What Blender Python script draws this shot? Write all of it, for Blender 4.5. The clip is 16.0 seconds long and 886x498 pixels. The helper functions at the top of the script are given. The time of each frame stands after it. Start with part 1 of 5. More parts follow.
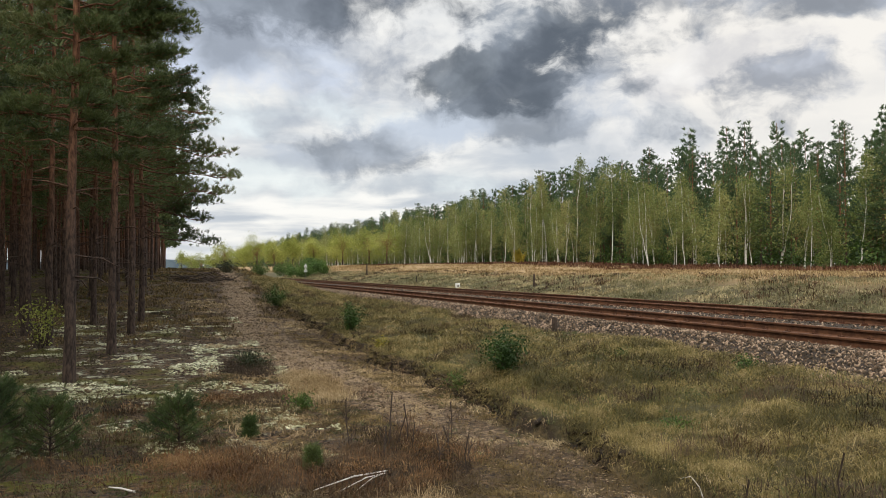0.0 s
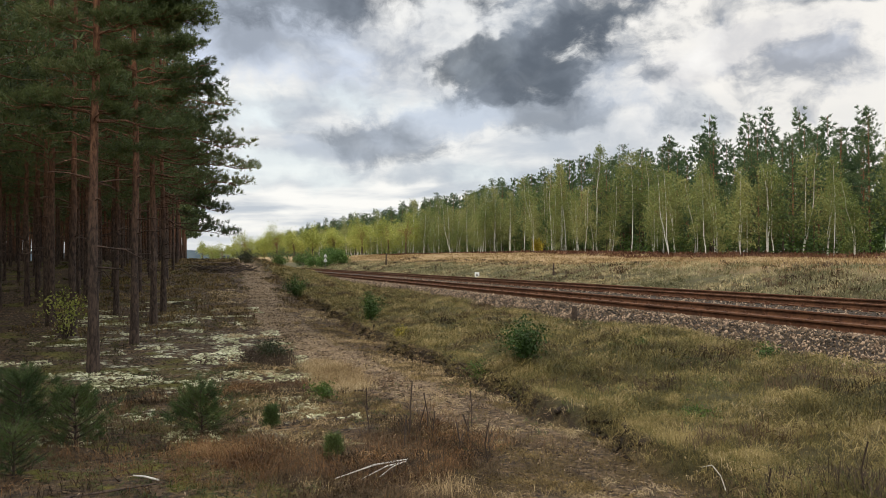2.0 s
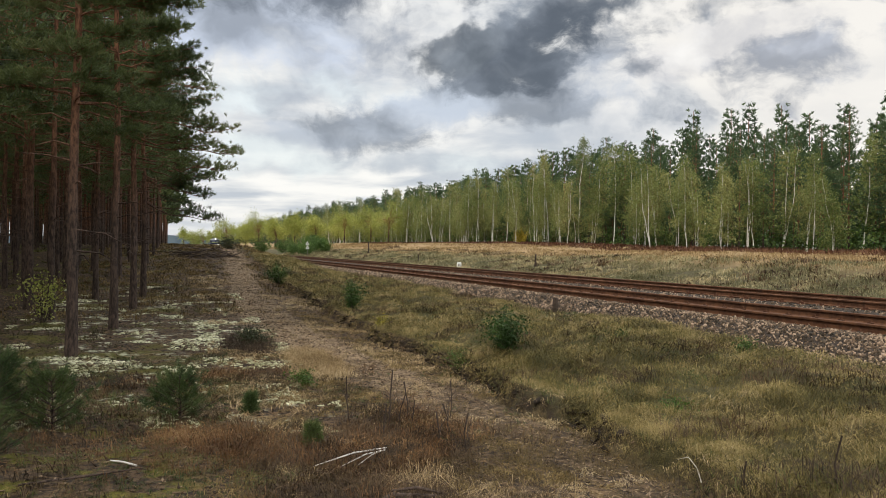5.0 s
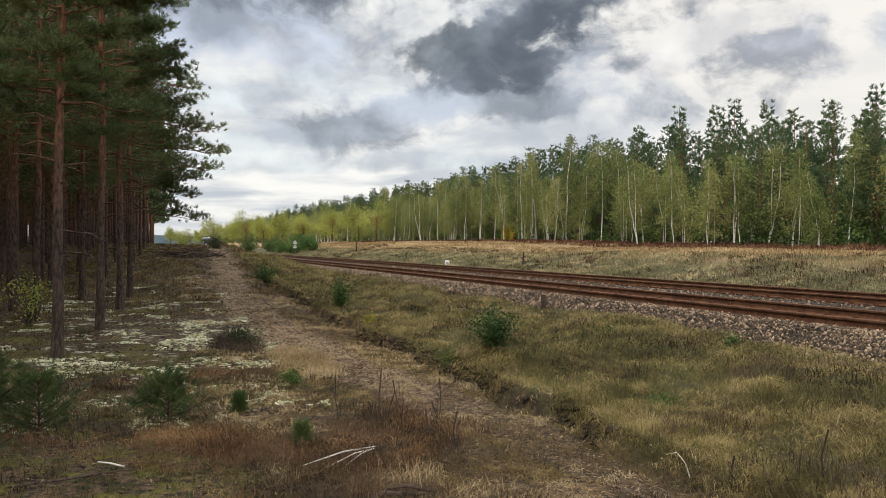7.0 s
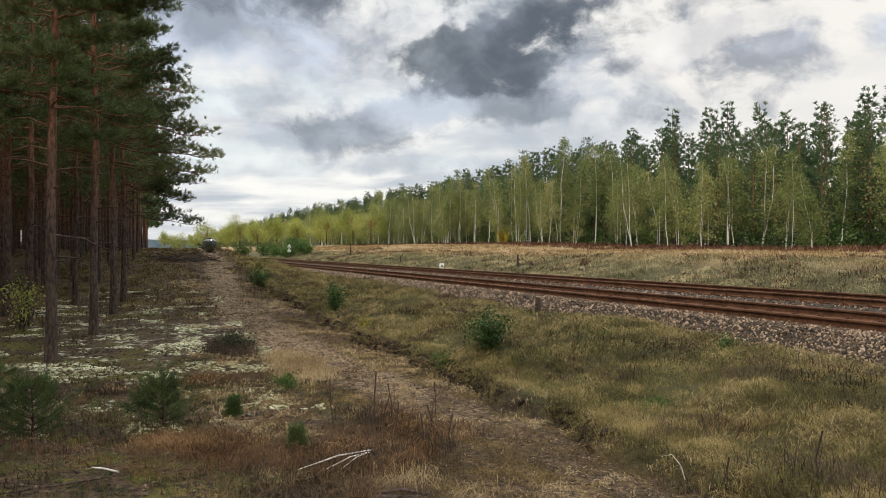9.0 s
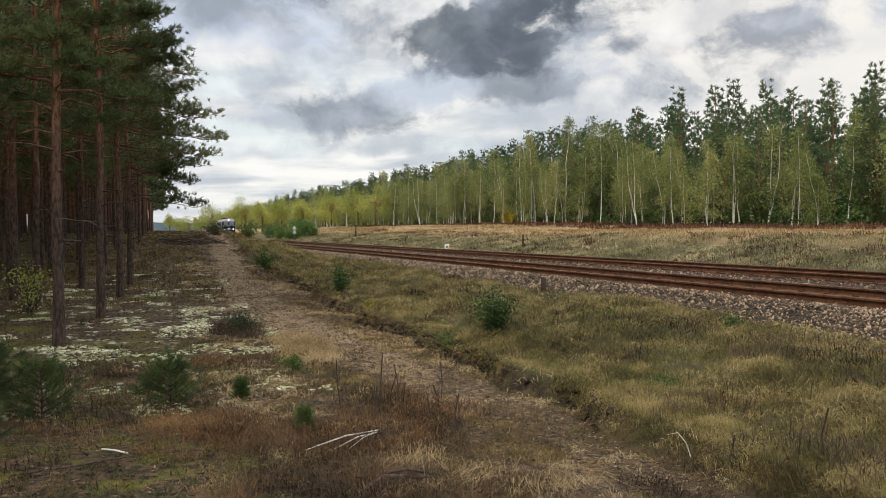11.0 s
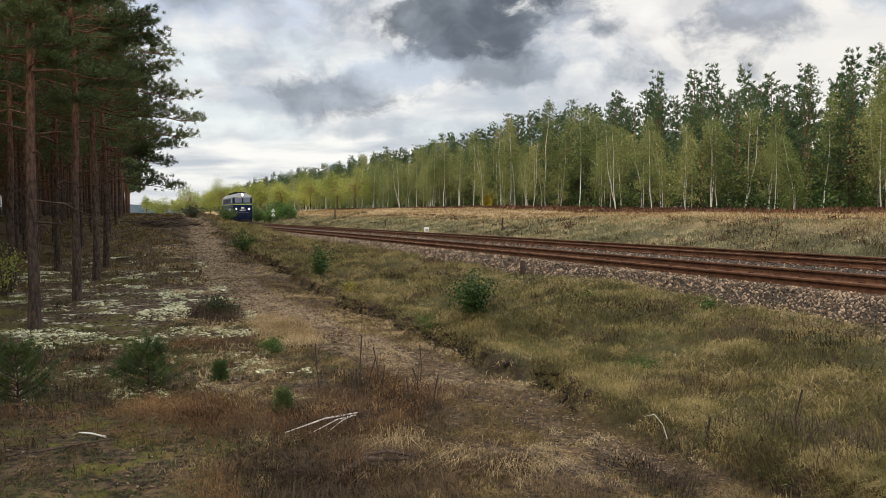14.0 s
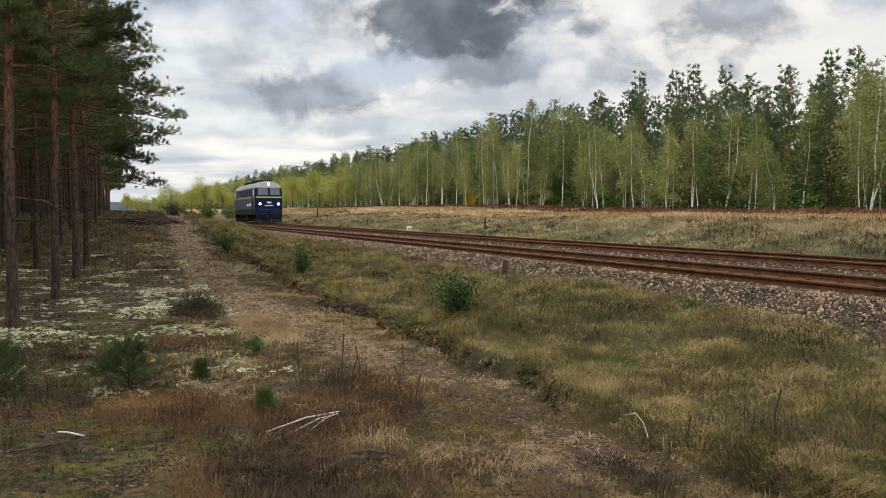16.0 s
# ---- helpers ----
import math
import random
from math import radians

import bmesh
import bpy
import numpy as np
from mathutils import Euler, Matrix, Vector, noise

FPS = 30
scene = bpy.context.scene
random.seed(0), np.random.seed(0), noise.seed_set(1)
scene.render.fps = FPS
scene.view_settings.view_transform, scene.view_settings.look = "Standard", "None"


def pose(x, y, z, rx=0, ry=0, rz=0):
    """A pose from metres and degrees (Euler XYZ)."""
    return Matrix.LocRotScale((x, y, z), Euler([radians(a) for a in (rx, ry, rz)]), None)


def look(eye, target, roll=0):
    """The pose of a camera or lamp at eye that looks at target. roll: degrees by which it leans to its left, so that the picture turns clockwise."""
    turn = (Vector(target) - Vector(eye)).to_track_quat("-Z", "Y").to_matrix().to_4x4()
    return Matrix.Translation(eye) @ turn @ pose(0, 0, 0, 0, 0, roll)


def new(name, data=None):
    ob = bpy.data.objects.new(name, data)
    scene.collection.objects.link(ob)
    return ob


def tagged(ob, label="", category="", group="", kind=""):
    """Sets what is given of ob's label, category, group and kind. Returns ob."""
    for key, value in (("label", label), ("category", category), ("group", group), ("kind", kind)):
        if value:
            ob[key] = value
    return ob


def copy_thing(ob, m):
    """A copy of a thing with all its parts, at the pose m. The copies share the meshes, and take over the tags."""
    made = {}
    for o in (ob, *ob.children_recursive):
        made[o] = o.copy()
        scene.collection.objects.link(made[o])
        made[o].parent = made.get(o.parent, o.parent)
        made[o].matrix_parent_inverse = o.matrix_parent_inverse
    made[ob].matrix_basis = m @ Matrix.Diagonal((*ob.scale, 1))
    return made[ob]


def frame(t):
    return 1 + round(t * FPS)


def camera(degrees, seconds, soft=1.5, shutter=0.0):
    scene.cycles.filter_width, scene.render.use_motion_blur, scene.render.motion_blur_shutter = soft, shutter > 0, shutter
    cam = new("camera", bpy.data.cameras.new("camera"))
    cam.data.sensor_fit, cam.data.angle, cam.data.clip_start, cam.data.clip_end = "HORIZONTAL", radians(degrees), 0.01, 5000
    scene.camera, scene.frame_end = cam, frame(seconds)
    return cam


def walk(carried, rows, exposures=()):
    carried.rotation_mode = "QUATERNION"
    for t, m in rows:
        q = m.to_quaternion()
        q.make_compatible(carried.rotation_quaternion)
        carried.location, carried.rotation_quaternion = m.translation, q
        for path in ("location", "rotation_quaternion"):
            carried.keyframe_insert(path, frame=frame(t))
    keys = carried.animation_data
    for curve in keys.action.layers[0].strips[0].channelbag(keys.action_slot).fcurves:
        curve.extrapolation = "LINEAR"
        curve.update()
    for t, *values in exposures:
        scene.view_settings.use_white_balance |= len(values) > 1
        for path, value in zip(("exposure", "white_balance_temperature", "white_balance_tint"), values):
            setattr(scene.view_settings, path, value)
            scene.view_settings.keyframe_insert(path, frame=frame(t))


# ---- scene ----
cam = camera(55.45, 16.0, soft=0.75)
EYE = 1.7
# seconds and the turn of the hand-held camera, which stands on one spot beside the line; the track runs along y
ROWS = [
    (0.0, 91.366, 0.037, -17.857),
    (0.5, 91.095, 0.066, -18.565),
    (1.0, 90.913, 0.055, -18.087),
    (1.5, 90.692, 0.212, -17.244),
    (2.0, 90.64, 0.316, -16.553),
    (2.5, 91.117, 0.221, -15.801),
    (3.0, 91.357, 0.313, -15.983),
    (3.5, 90.589, 0.183, -16.821),
    (4.0, 90.108, -0.23, -17.406),
    (4.5, 90.196, -0.665, -17.647),
    (5.0, 89.937, -0.664, -17.745),
    (7.5, 89.826, -0.214, -18.689),
    (8.0, 90.011, -0.166, -18.807),
    (8.5, 90.084, -0.052, -19.067),
    (9.0, 90.018, 0.0, -18.945),
    (11.5, 88.376, 0.474, -18.624),
    (12.0, 88.172, 0.433, -18.693),
    (12.5, 88.15, 0.32, -18.698),
    (13.0, 88.062, 0.342, -18.993),
    (13.5, 87.827, 0.328, -19.416),
    (14.0, 87.553, 0.267, -19.986),
    (14.5, 87.522, 0.212, -20.359),
    (15.0, 87.449, 0.196, -20.339),
    (15.5, 87.368, 0.148, -20.488),
    (16.0, 87.47, 0.03, -21.159),
]
walk(cam, [(t, pose(0, 0, EYE, rx, ry, rz)) for t, rx, ry, rz in ROWS])

# ---- world, sun ----


def node(nt, kind, at=None, **props):
    n = nt.nodes.new(kind)
    for k, v in props.items():
        if k == "blend":
            n.blend_type = v
        elif k == "op":
            n.operation = v
        elif k == "dtype":
            n.data_type = v
    return n


class Net:
    """Short hand for building node trees."""

    def __init__(self, nt):
        self.nt = nt

    def put(self, socket, v):
        if isinstance(v, bpy.types.NodeSocket):
            self.nt.links.new(v, socket)
        elif isinstance(v, (tuple, list)) and socket.type == "RGBA" and len(v) == 3:
            socket.default_value = (*v, 1)
        else:
            socket.default_value = v

    def math(self, op, a, b=0.0, clamp=False):
        n = self.nt.nodes.new("ShaderNodeMath")
        n.operation, n.use_clamp = op, clamp
        self.put(n.inputs[0], a)
        self.put(n.inputs[1], b)
        return n.outputs[0]

    def vec(self, op, a, b=(0, 0, 0)):
        n = self.nt.nodes.new("ShaderNodeVectorMath")
        n.operation = op
        self.put(n.inputs[0], a)
        if op == "SCALE":
            self.put(n.inputs[3], b)
        else:
            self.put(n.inputs[1], b)
        return n.outputs[1] if op in ("DOT_PRODUCT", "LENGTH", "DISTANCE") else n.outputs[0]

    def noise(self, vec, scale, detail=4, rough=0.55, distort=0.0):
        n = self.nt.nodes.new("ShaderNodeTexNoise")
        self.put(n.inputs["Vector"], vec)
        for k, v in (("Scale", scale), ("Detail", detail), ("Roughness", rough), ("Distortion", distort)):
            n.inputs[k].default_value = v
        return n.outputs["Fac"]

    def cnoise(self, vec, scale, detail=4, rough=0.55):
        n = self.nt.nodes.new("ShaderNodeTexNoise")
        self.put(n.inputs["Vector"], vec)
        for k, v in (("Scale", scale), ("Detail", detail), ("Roughness", rough)):
            n.inputs[k].default_value = v
        return n.outputs["Color"]

    def voronoi(self, vec, scale, feature="F1"):
        n = self.nt.nodes.new("ShaderNodeTexVoronoi")
        n.feature = feature
        self.put(n.inputs["Vector"], vec)
        n.inputs["Scale"].default_value = scale
        return n.outputs

    def step(self, v, lo, hi):
        n = self.nt.nodes.new("ShaderNodeMapRange")
        n.interpolation_type = "SMOOTHSTEP"
        self.put(n.inputs[0], v)
        n.inputs[1].default_value, n.inputs[2].default_value = lo, hi
        return n.outputs[0]

    def mix(self, fac, a, b, blend="MIX"):
        n = self.nt.nodes.new("ShaderNodeMix")
        n.data_type, n.blend_type = "RGBA", blend
        self.put(n.inputs[0], fac)
        self.put(n.inputs[6], a)
        self.put(n.inputs[7], b)
        return n.outputs[2]

    def xyz(self, vec):
        n = self.nt.nodes.new("ShaderNodeSeparateXYZ")
        self.put(n.inputs[0], vec)
        return n.outputs

    def join(self, x, y, z):
        n = self.nt.nodes.new("ShaderNodeCombineXYZ")
        for s, v in zip(n.inputs, (x, y, z)):
            self.put(s, v)
        return n.outputs[0]

    def bump(self, height, strength, distance):
        n = self.nt.nodes.new("ShaderNodeBump")
        n.inputs["Strength"].default_value, n.inputs["Distance"].default_value = strength, distance
        self.put(n.inputs["Height"], height)
        return n.outputs[0]


SUN_EL, SUN_AZ = 43.0, 214.0  # degrees; azimuth clockwise from the track's way ahead


def make_world():
    world = bpy.data.worlds.new("overcast_sky")
    scene.world = world
    world.use_nodes = True
    nt = world.node_tree
    nt.nodes.clear()
    n = Net(nt)
    sky = nt.nodes.new("ShaderNodeTexSky")
    sky.sky_type, sky.sun_disc = "NISHITA", False
    sky.sun_elevation, sky.sun_rotation = radians(SUN_EL), radians(SUN_AZ)
    coord = nt.nodes.new("ShaderNodeTexCoord").outputs["Generated"]
    d = n.vec("NORMALIZE", coord)
    x, y, z = n.xyz(d)
    # a flat cloud layer seen in perspective
    zz = n.math("ADD", n.math("MAXIMUM", z, 0.0), 0.12)
    flat = n.join(n.math("DIVIDE", x, zz), n.math("DIVIDE", y, zz), 0.0)
    warp = n.vec("SCALE", n.vec("SUBTRACT", n.cnoise(flat, 0.8, 3), (0.5, 0.5, 0.5)), 0.55)
    p = n.vec("ADD", flat, warp)
    big = n.noise(p, 0.7, 5, 0.5)
    fine = n.noise(n.vec("ADD", p, (7.3, 2.1, 0.0)), 2.0, 5, 0.5)
    tone = n.math("ADD", n.math("MULTIPLY", big, 0.6), n.math("MULTIPLY", fine, 0.4))
    col = n.mix(n.step(tone, 0.4, 0.6), (1.0, 1.0, 0.975), (0.54, 0.595, 0.67))
    warm = n.vec("DOT_PRODUCT", d, Vector((0.69, 0.68, 0.22)).normalized())
    col = n.mix(n.math("MULTIPLY", n.step(warm, 0.93, 0.995), 0.75), col, (0.95, 0.92, 0.87))
    # heavier clouds of the layer, their edges frayed at three sizes
    dw = d
    for scale, amount in ((4.0, 0.05), (12.0, 0.035), (36.0, 0.016)):
        small = n.vec("SUBTRACT", n.cnoise(d, scale, 3, 0.5), (0.5, 0.5, 0.5))
        dw = n.vec("ADD", dw, n.vec("SCALE", small, amount))
    puff = n.noise(n.vec("MULTIPLY", dw, (1.0, 1.0, 1.5)), 9.0, 5, 0.5)
    ragged = n.math("ADD", n.math("MULTIPLY", n.math("SUBTRACT", n.noise(n.vec("MULTIPLY", dw, (1.0, 1.0, 1.9)), 8.0, 8, 0.58), 0.5), 5.6), n.math("MULTIPLY", n.math("SUBTRACT", n.noise(dw, 30.0, 6, 0.6), 0.5), 2.0))
    for az, el, w, h, tilt, tint, weight, soft in CLOUDS:
        c = Vector((math.sin(radians(az)) * math.cos(radians(el)), math.cos(radians(az)) * math.cos(radians(el)), math.sin(radians(el))))
        right = Vector((math.cos(radians(az)), -math.sin(radians(az)), 0))
        up = right.cross(c)
        ca, sa = math.cos(radians(tilt)), math.sin(radians(tilt))
        right, up = right * ca + up * sa, up * ca - right * sa
        q = n.vec("SUBTRACT", dw, c)
        u = n.math("DIVIDE", n.vec("DOT_PRODUCT", q, right), radians(w * 1.12))
        v = n.math("DIVIDE", n.vec("DOT_PRODUCT", q, up), radians(h * 1.12))
        r = n.math("ADD", n.math("MULTIPLY", u, u), n.math("MULTIPLY", v, v))
        front = n.vec("DOT_PRODUCT", d, c)
        r = n.math("ADD", r, ragged)
        m = n.math("MULTIPLY", n.math("SUBTRACT", 1.0, n.step(r, 0.9 - soft * 1.3, 0.9 + soft * 1.3)), n.math("MULTIPLY", n.step(front, 0.2, 0.4), weight))
        lit = tuple(min(1.0, t * 1.9 + 0.05) for t in tint)
        col = n.mix(m, col, n.mix(n.step(puff, 0.4, 0.66), tint, lit))
    clear = n.mix(1.0, sky.outputs[0], (0.1, 0.1, 0.1), "MULTIPLY")
    haze = n.math("SUBTRACT", 1.0, n.step(z, -0.01, 0.06))
    col = n.mix(n.math("MULTIPLY", haze, 0.6), col, (0.84, 0.86, 0.87))
    col = n.mix(0.95, clear, col)
    # an overcast sky grows brighter towards the zenith
    col = n.vec("SCALE", col, n.math("ADD", 1.0, n.math("MULTIPLY", n.step(z, 0.33, 0.9), 1.1)))
    bg = nt.nodes.new("ShaderNodeBackground")
    nt.links.new(col, bg.inputs["Color"])
    bg.inputs["Strength"].default_value = 1.0
    out = nt.nodes.new("ShaderNodeOutputWorld")
    nt.links.new(bg.outputs[0], out.inputs["Surface"])


# the heavy clouds: azimuth right of the track, elevation, half width, half height, tilt (degrees), tint, weight, softness
DARK, GREY, MILD = (0.11, 0.13, 0.16), (0.21, 0.24, 0.29), (0.33, 0.375, 0.455)
CLOUDS = [
    (5.0, 14.8, 14.0, 3.2, 0, MILD, 0.9, 0.8), (5.0, 10.3, 10.0, 1.3, 2, (0.43, 0.48, 0.56), 0.8, 0.7),
    (6.0, 5.6, 10.0, 1.0, 0, (0.46, 0.52, 0.6), 0.6, 0.7), (15.0, 5.6, 7.0, 0.9, 0, (0.46, 0.52, 0.6), 0.55, 0.7),
    (30.0, 7.5, 5.5, 2.0, 10, (0.5, 0.55, 0.62), 0.65, 0.8), (33.5, 12.5, 7.0, 1.6, 12, (0.56, 0.57, 0.62), 0.6, 0.7),
    (9.0, 19.2, 12.0, 3.2, -3, DARK, 0.94, 0.6), (-4.0, 17.5, 6.0, 2.5, 0, GREY, 0.6, 0.8),
    (22.8, 9.6, 6.6, 1.5, -3, (0.27, 0.305, 0.36), 0.9, 0.55), (15.8, 9.1, 5.2, 1.5, 3, (0.29, 0.33, 0.39), 0.85, 0.55),
    (28.2, 13.2, 4.2, 2.8, 25, GREY, 0.85, 0.5), (25.0, 15.6, 5.0, 2.9, 15, (0.14, 0.165, 0.2), 0.95, 0.5),
    (23.6, 13.2, 5.0, 2.5, 12, DARK, 0.95, 0.4), (18.6, 13.4, 2.8, 1.4, 10, (0.12, 0.14, 0.165), 0.9, 0.45),
    (11.8, 8.0, 4.4, 1.5, -3, (0.27, 0.305, 0.36), 0.9, 0.5), (39.3, 10.8, 3.8, 2.0, 17, (0.31, 0.34, 0.4), 0.9, 0.5),
    (48.0, 13.0, 2.8, 1.2, 10, MILD, 0.7, 0.6), (43.0, 17.2, 7.0, 1.7, 6, GREY, 0.9, 0.6), (33.0, 18.4, 7.0, 1.5, 0, GREY, 0.7, 0.7),
]
make_world()
sun_data = bpy.data.lights.new("sun", "SUN")
sun_data.energy, sun_data.angle, sun_data.color = 2.3, radians(10), (1.0, 0.93, 0.82)
sun = new("sun", sun_data)
sun_from = Vector((math.sin(radians(SUN_AZ)) * math.cos(radians(SUN_EL)), math.cos(radians(SUN_AZ)) * math.cos(radians(SUN_EL)), math.sin(radians(SUN_EL))))
sun.matrix_world = look(sun_from * 60, (0, 0, 0))
scene.view_settings.exposure = 0.0
scene.view_settings.use_white_balance = True
scene.view_settings.white_balance_temperature = 6640

# ---- materials ----


def material(name, rough=0.8, metal=0.0):
    m = bpy.data.materials.new(name)
    m.use_nodes = True
    nt = m.node_tree
    b = nt.nodes["Principled BSDF"]
    b.inputs["Roughness"].default_value, b.inputs["Metallic"].default_value = rough, metal
    b.inputs["Specular IOR Level"].default_value = 0.3
    return m, Net(nt), b


def speckled(name, a, b, scale=8.0, rough=0.8, metal=0.0, bump=0.3, size=0.01, vary=0.0, spot=None):
    """Two tones mixed by coarse and fine grain, with relief; spot: a third tone in patches."""
    m, n, s = material(name, rough, metal)
    co = n.nt.nodes.new("ShaderNodeTexCoord").outputs["Object"]
    f = n.math("ADD", n.math("MULTIPLY", n.noise(co, scale * 0.15, 4), 0.5), n.math("MULTIPLY", n.noise(co, scale, 6), 0.5))
    c = n.mix(n.step(f, 0.38, 0.62), a, b)
    if spot:
        c = n.mix(n.step(n.noise(co, scale * 0.4, 6, 0.65), 0.55, 0.66), c, spot)
    if vary:
        info = n.nt.nodes.new("ShaderNodeObjectInfo").outputs["Random"]
        c = n.mix(n.math("MULTIPLY", info, vary), c, tuple(v * 0.45 for v in a))
    n.put(s.inputs["Base Color"], c)
    n.put(s.inputs["Normal"], n.bump(n.noise(co, scale * 2, 6), bump, size))
    return m


def islands(name, tones, rough=0.7, through_light=0.0, patch=0.6, own=0.5, shared=0.75):
    """Foliage, stones and blades: each piece takes its own tone, the whole drifts in patches."""
    m, n, s = material(name, rough)
    geo = n.nt.nodes.new("ShaderNodeNewGeometry")
    rnd = geo.outputs["Random Per Island"]
    ramp = n.nt.nodes.new("ShaderNodeValToRGB")
    el = ramp.color_ramp.elements
    while len(el) < len(tones):
        el.new(0.5)
    for i, t in enumerate(tones):
        el[i].position, el[i].color = i / (len(tones) - 1), (*t, 1)
    drift = n.step(n.noise(geo.outputs["Position"], patch, 5, 0.6), 0.3, 0.7)
    info = n.nt.nodes.new("ShaderNodeObjectInfo").outputs["Random"]
    f = n.math("ADD", n.math("MULTIPLY", rnd, own), n.math("MULTIPLY", n.math("SUBTRACT", drift, 0.35), shared))
    f = n.math("ADD", f, n.math("MULTIPLY", info, 0.25), True)
    n.put(ramp.inputs[0], f)
    n.put(s.inputs["Base Color"], ramp.outputs[0])
    if through_light:
        tr = n.nt.nodes.new("ShaderNodeBsdfTranslucent")
        n.put(tr.inputs["Color"], ramp.outputs[0])
        mx = n.nt.nodes.new("ShaderNodeMixShader")
        mx.inputs[0].default_value = through_light
        n.nt.links.new(s.outputs[0], mx.inputs[1])
        n.nt.links.new(tr.outputs[0], mx.inputs[2])
        n.nt.links.new(mx.outputs[0], n.nt.nodes["Material Output"].inputs["Surface"])
    return m


def ground_material():
    m, n, s = material("heath_ground", 0.95)
    pos = n.nt.nodes.new("ShaderNodeNewGeometry").outputs["Position"]
    x, y, z = n.xyz(pos)
    wob = n.math("MULTIPLY", n.math("SUBTRACT", n.noise(pos, 0.35, 4), 0.5), 1.6)
    xw = n.math("ADD", x, wob)
    fine = n.noise(pos, 14.0, 6, 0.65)
    mid = n.noise(pos, 2.2, 5, 0.6)
    litter = n.mix(n.step(fine, 0.38, 0.64), (0.022, 0.014, 0.009), (0.13, 0.083, 0.046))
    litter = n.mix(n.math("MULTIPLY", n.step(mid, 0.52, 0.7), n.step(fine, 0.4, 0.55)), litter, (0.2, 0.125, 0.06))
    # pale lichen cushions on the open strip
    lich = n.math("MULTIPLY", n.step(n.noise(pos, 1.3, 3, 0.5), 0.5, 0.62), n.step(n.noise(pos, 6.0, 5, 0.7), 0.5, 0.58))
    lich = n.math("MULTIPLY", lich, n.math("MULTIPLY", n.step(xw, -3.0, -1.6), n.math("SUBTRACT", 1.0, n.step(xw, 1.0, 1.9))))
    lich = n.math("MULTIPLY", lich, n.math("MULTIPLY", n.step(y, 7.2, 9.5), n.math("SUBTRACT", 1.0, n.step(y, 22.0, 34.0))))
    c = n.mix(lich, litter, n.mix(fine, (0.36, 0.36, 0.24), (0.75, 0.75, 0.56)))
    # green moss
    moss = n.math("MULTIPLY", n.step(n.noise(n.vec("ADD", pos, (31.0, 7.0, 0.0)), 0.6, 4), 0.52, 0.62), n.math("SUBTRACT", 1.0, n.step(xw, -0.2, 0.8)))
    c = n.mix(n.math("MULTIPLY", moss, 0.8), c, n.mix(fine, (0.05, 0.045, 0.008), (0.17, 0.16, 0.02)))
    cushion = n.math("MULTIPLY", n.step(n.noise(n.vec("ADD", pos, (5.0, 17.0, 0.0)), 1.5, 5, 0.6), 0.5, 0.58), n.math("MULTIPLY", n.math("SUBTRACT", 1.0, n.step(xw, -0.2, 0.4)), n.math("SUBTRACT", 1.0, n.step(y, 8.5, 10.5))))
    c = n.mix(n.math("MULTIPLY", cushion, 0.85), c, n.mix(fine, (0.04, 0.038, 0.005), (0.2, 0.19, 0.02)))
    # sandy wheel path, which runs in beside the ditch as it comes nearer
    way = n.nt.nodes.new("ShaderNodeFloatCurve")
    line = way.mapping.curves[0].points
    for at, off in ((0.1, 0.76), (0.17, 0.63), (0.26, 0.5), (0.34, 0.44), (0.44, 0.41), (0.56, 0.45), (0.7, 0.51), (0.9, 0.62)):
        line.new(at, off)
    line[0].location, line[-1].location = (0.0, 0.86), (1.0, 0.66)
    way.mapping.update()
    n.put(way.inputs["Value"], n.math("DIVIDE", y, 50.0))
    side = n.math("SUBTRACT", n.math("ADD", x, n.math("MULTIPLY", wob, 0.3)), n.math("MULTIPLY", way.outputs[0], 5.0))
    path = n.math("MULTIPLY", n.step(side, -0.75, -0.3), n.math("SUBTRACT", 1.0, n.step(side, 0.35, 0.9)))
    path = n.math("MULTIPLY", path, n.step(n.noise(pos, 2.4, 6, 0.7), 0.3, 0.52))
    path = n.math("MULTIPLY", path, n.math("ADD", 0.2, n.math("MULTIPLY", n.step(y, 7.0, 13.0), 0.75)))
    c = n.mix(path, c, n.mix(n.step(fine, 0.35, 0.68), (0.12, 0.078, 0.045), (0.4, 0.29, 0.18)))
    # grassy ground beyond the ditch, dry grass beyond the far track, forest floor
    grass = n.step(xw, 3.7, 4.2)
    c = n.mix(grass, c, n.mix(n.step(mid, 0.4, 0.6), n.mix(fine, (0.04, 0.034, 0.016), (0.12, 0.095, 0.04)), n.mix(fine, (0.035, 0.036, 0.014), (0.1, 0.09, 0.035))))
    far = n.step(x, 20.0, 24.0)
    c = n.mix(far, c, n.mix(n.noise(pos, 0.4, 5), (0.2, 0.13, 0.06), (0.42, 0.29, 0.15)))
    floor = n.step(n.math("ADD", x, n.math("MULTIPLY", wob, 3.0)), 48.0, 56.0)
    c = n.mix(floor, c, n.mix(fine, (0.06, 0.03, 0.018), (0.13, 0.06, 0.035)))
    xb = n.math("ADD", x, n.math("MULTIPLY", wob, 0.12))
    # dark soil at the bank step, with the edge's shadow line in its colour
    bare = n.math("MULTIPLY", n.step(xb, 3.62, 3.76), n.math("SUBTRACT", 1.0, n.step(xb, 3.9, 4.02)))
    bare = n.math("MULTIPLY", bare, n.math("SUBTRACT", 1.0, n.step(y, 18.0, 32.0)))
    c = n.mix(n.math("MULTIPLY", bare, n.step(mid, 0.46, 0.6)), c, (0.03, 0.02, 0.013))
    bed = n.math("MULTIPLY", n.step(x, 7.6, 8.2), n.math("SUBTRACT", 1.0, n.step(x, 17.4, 18.0)))
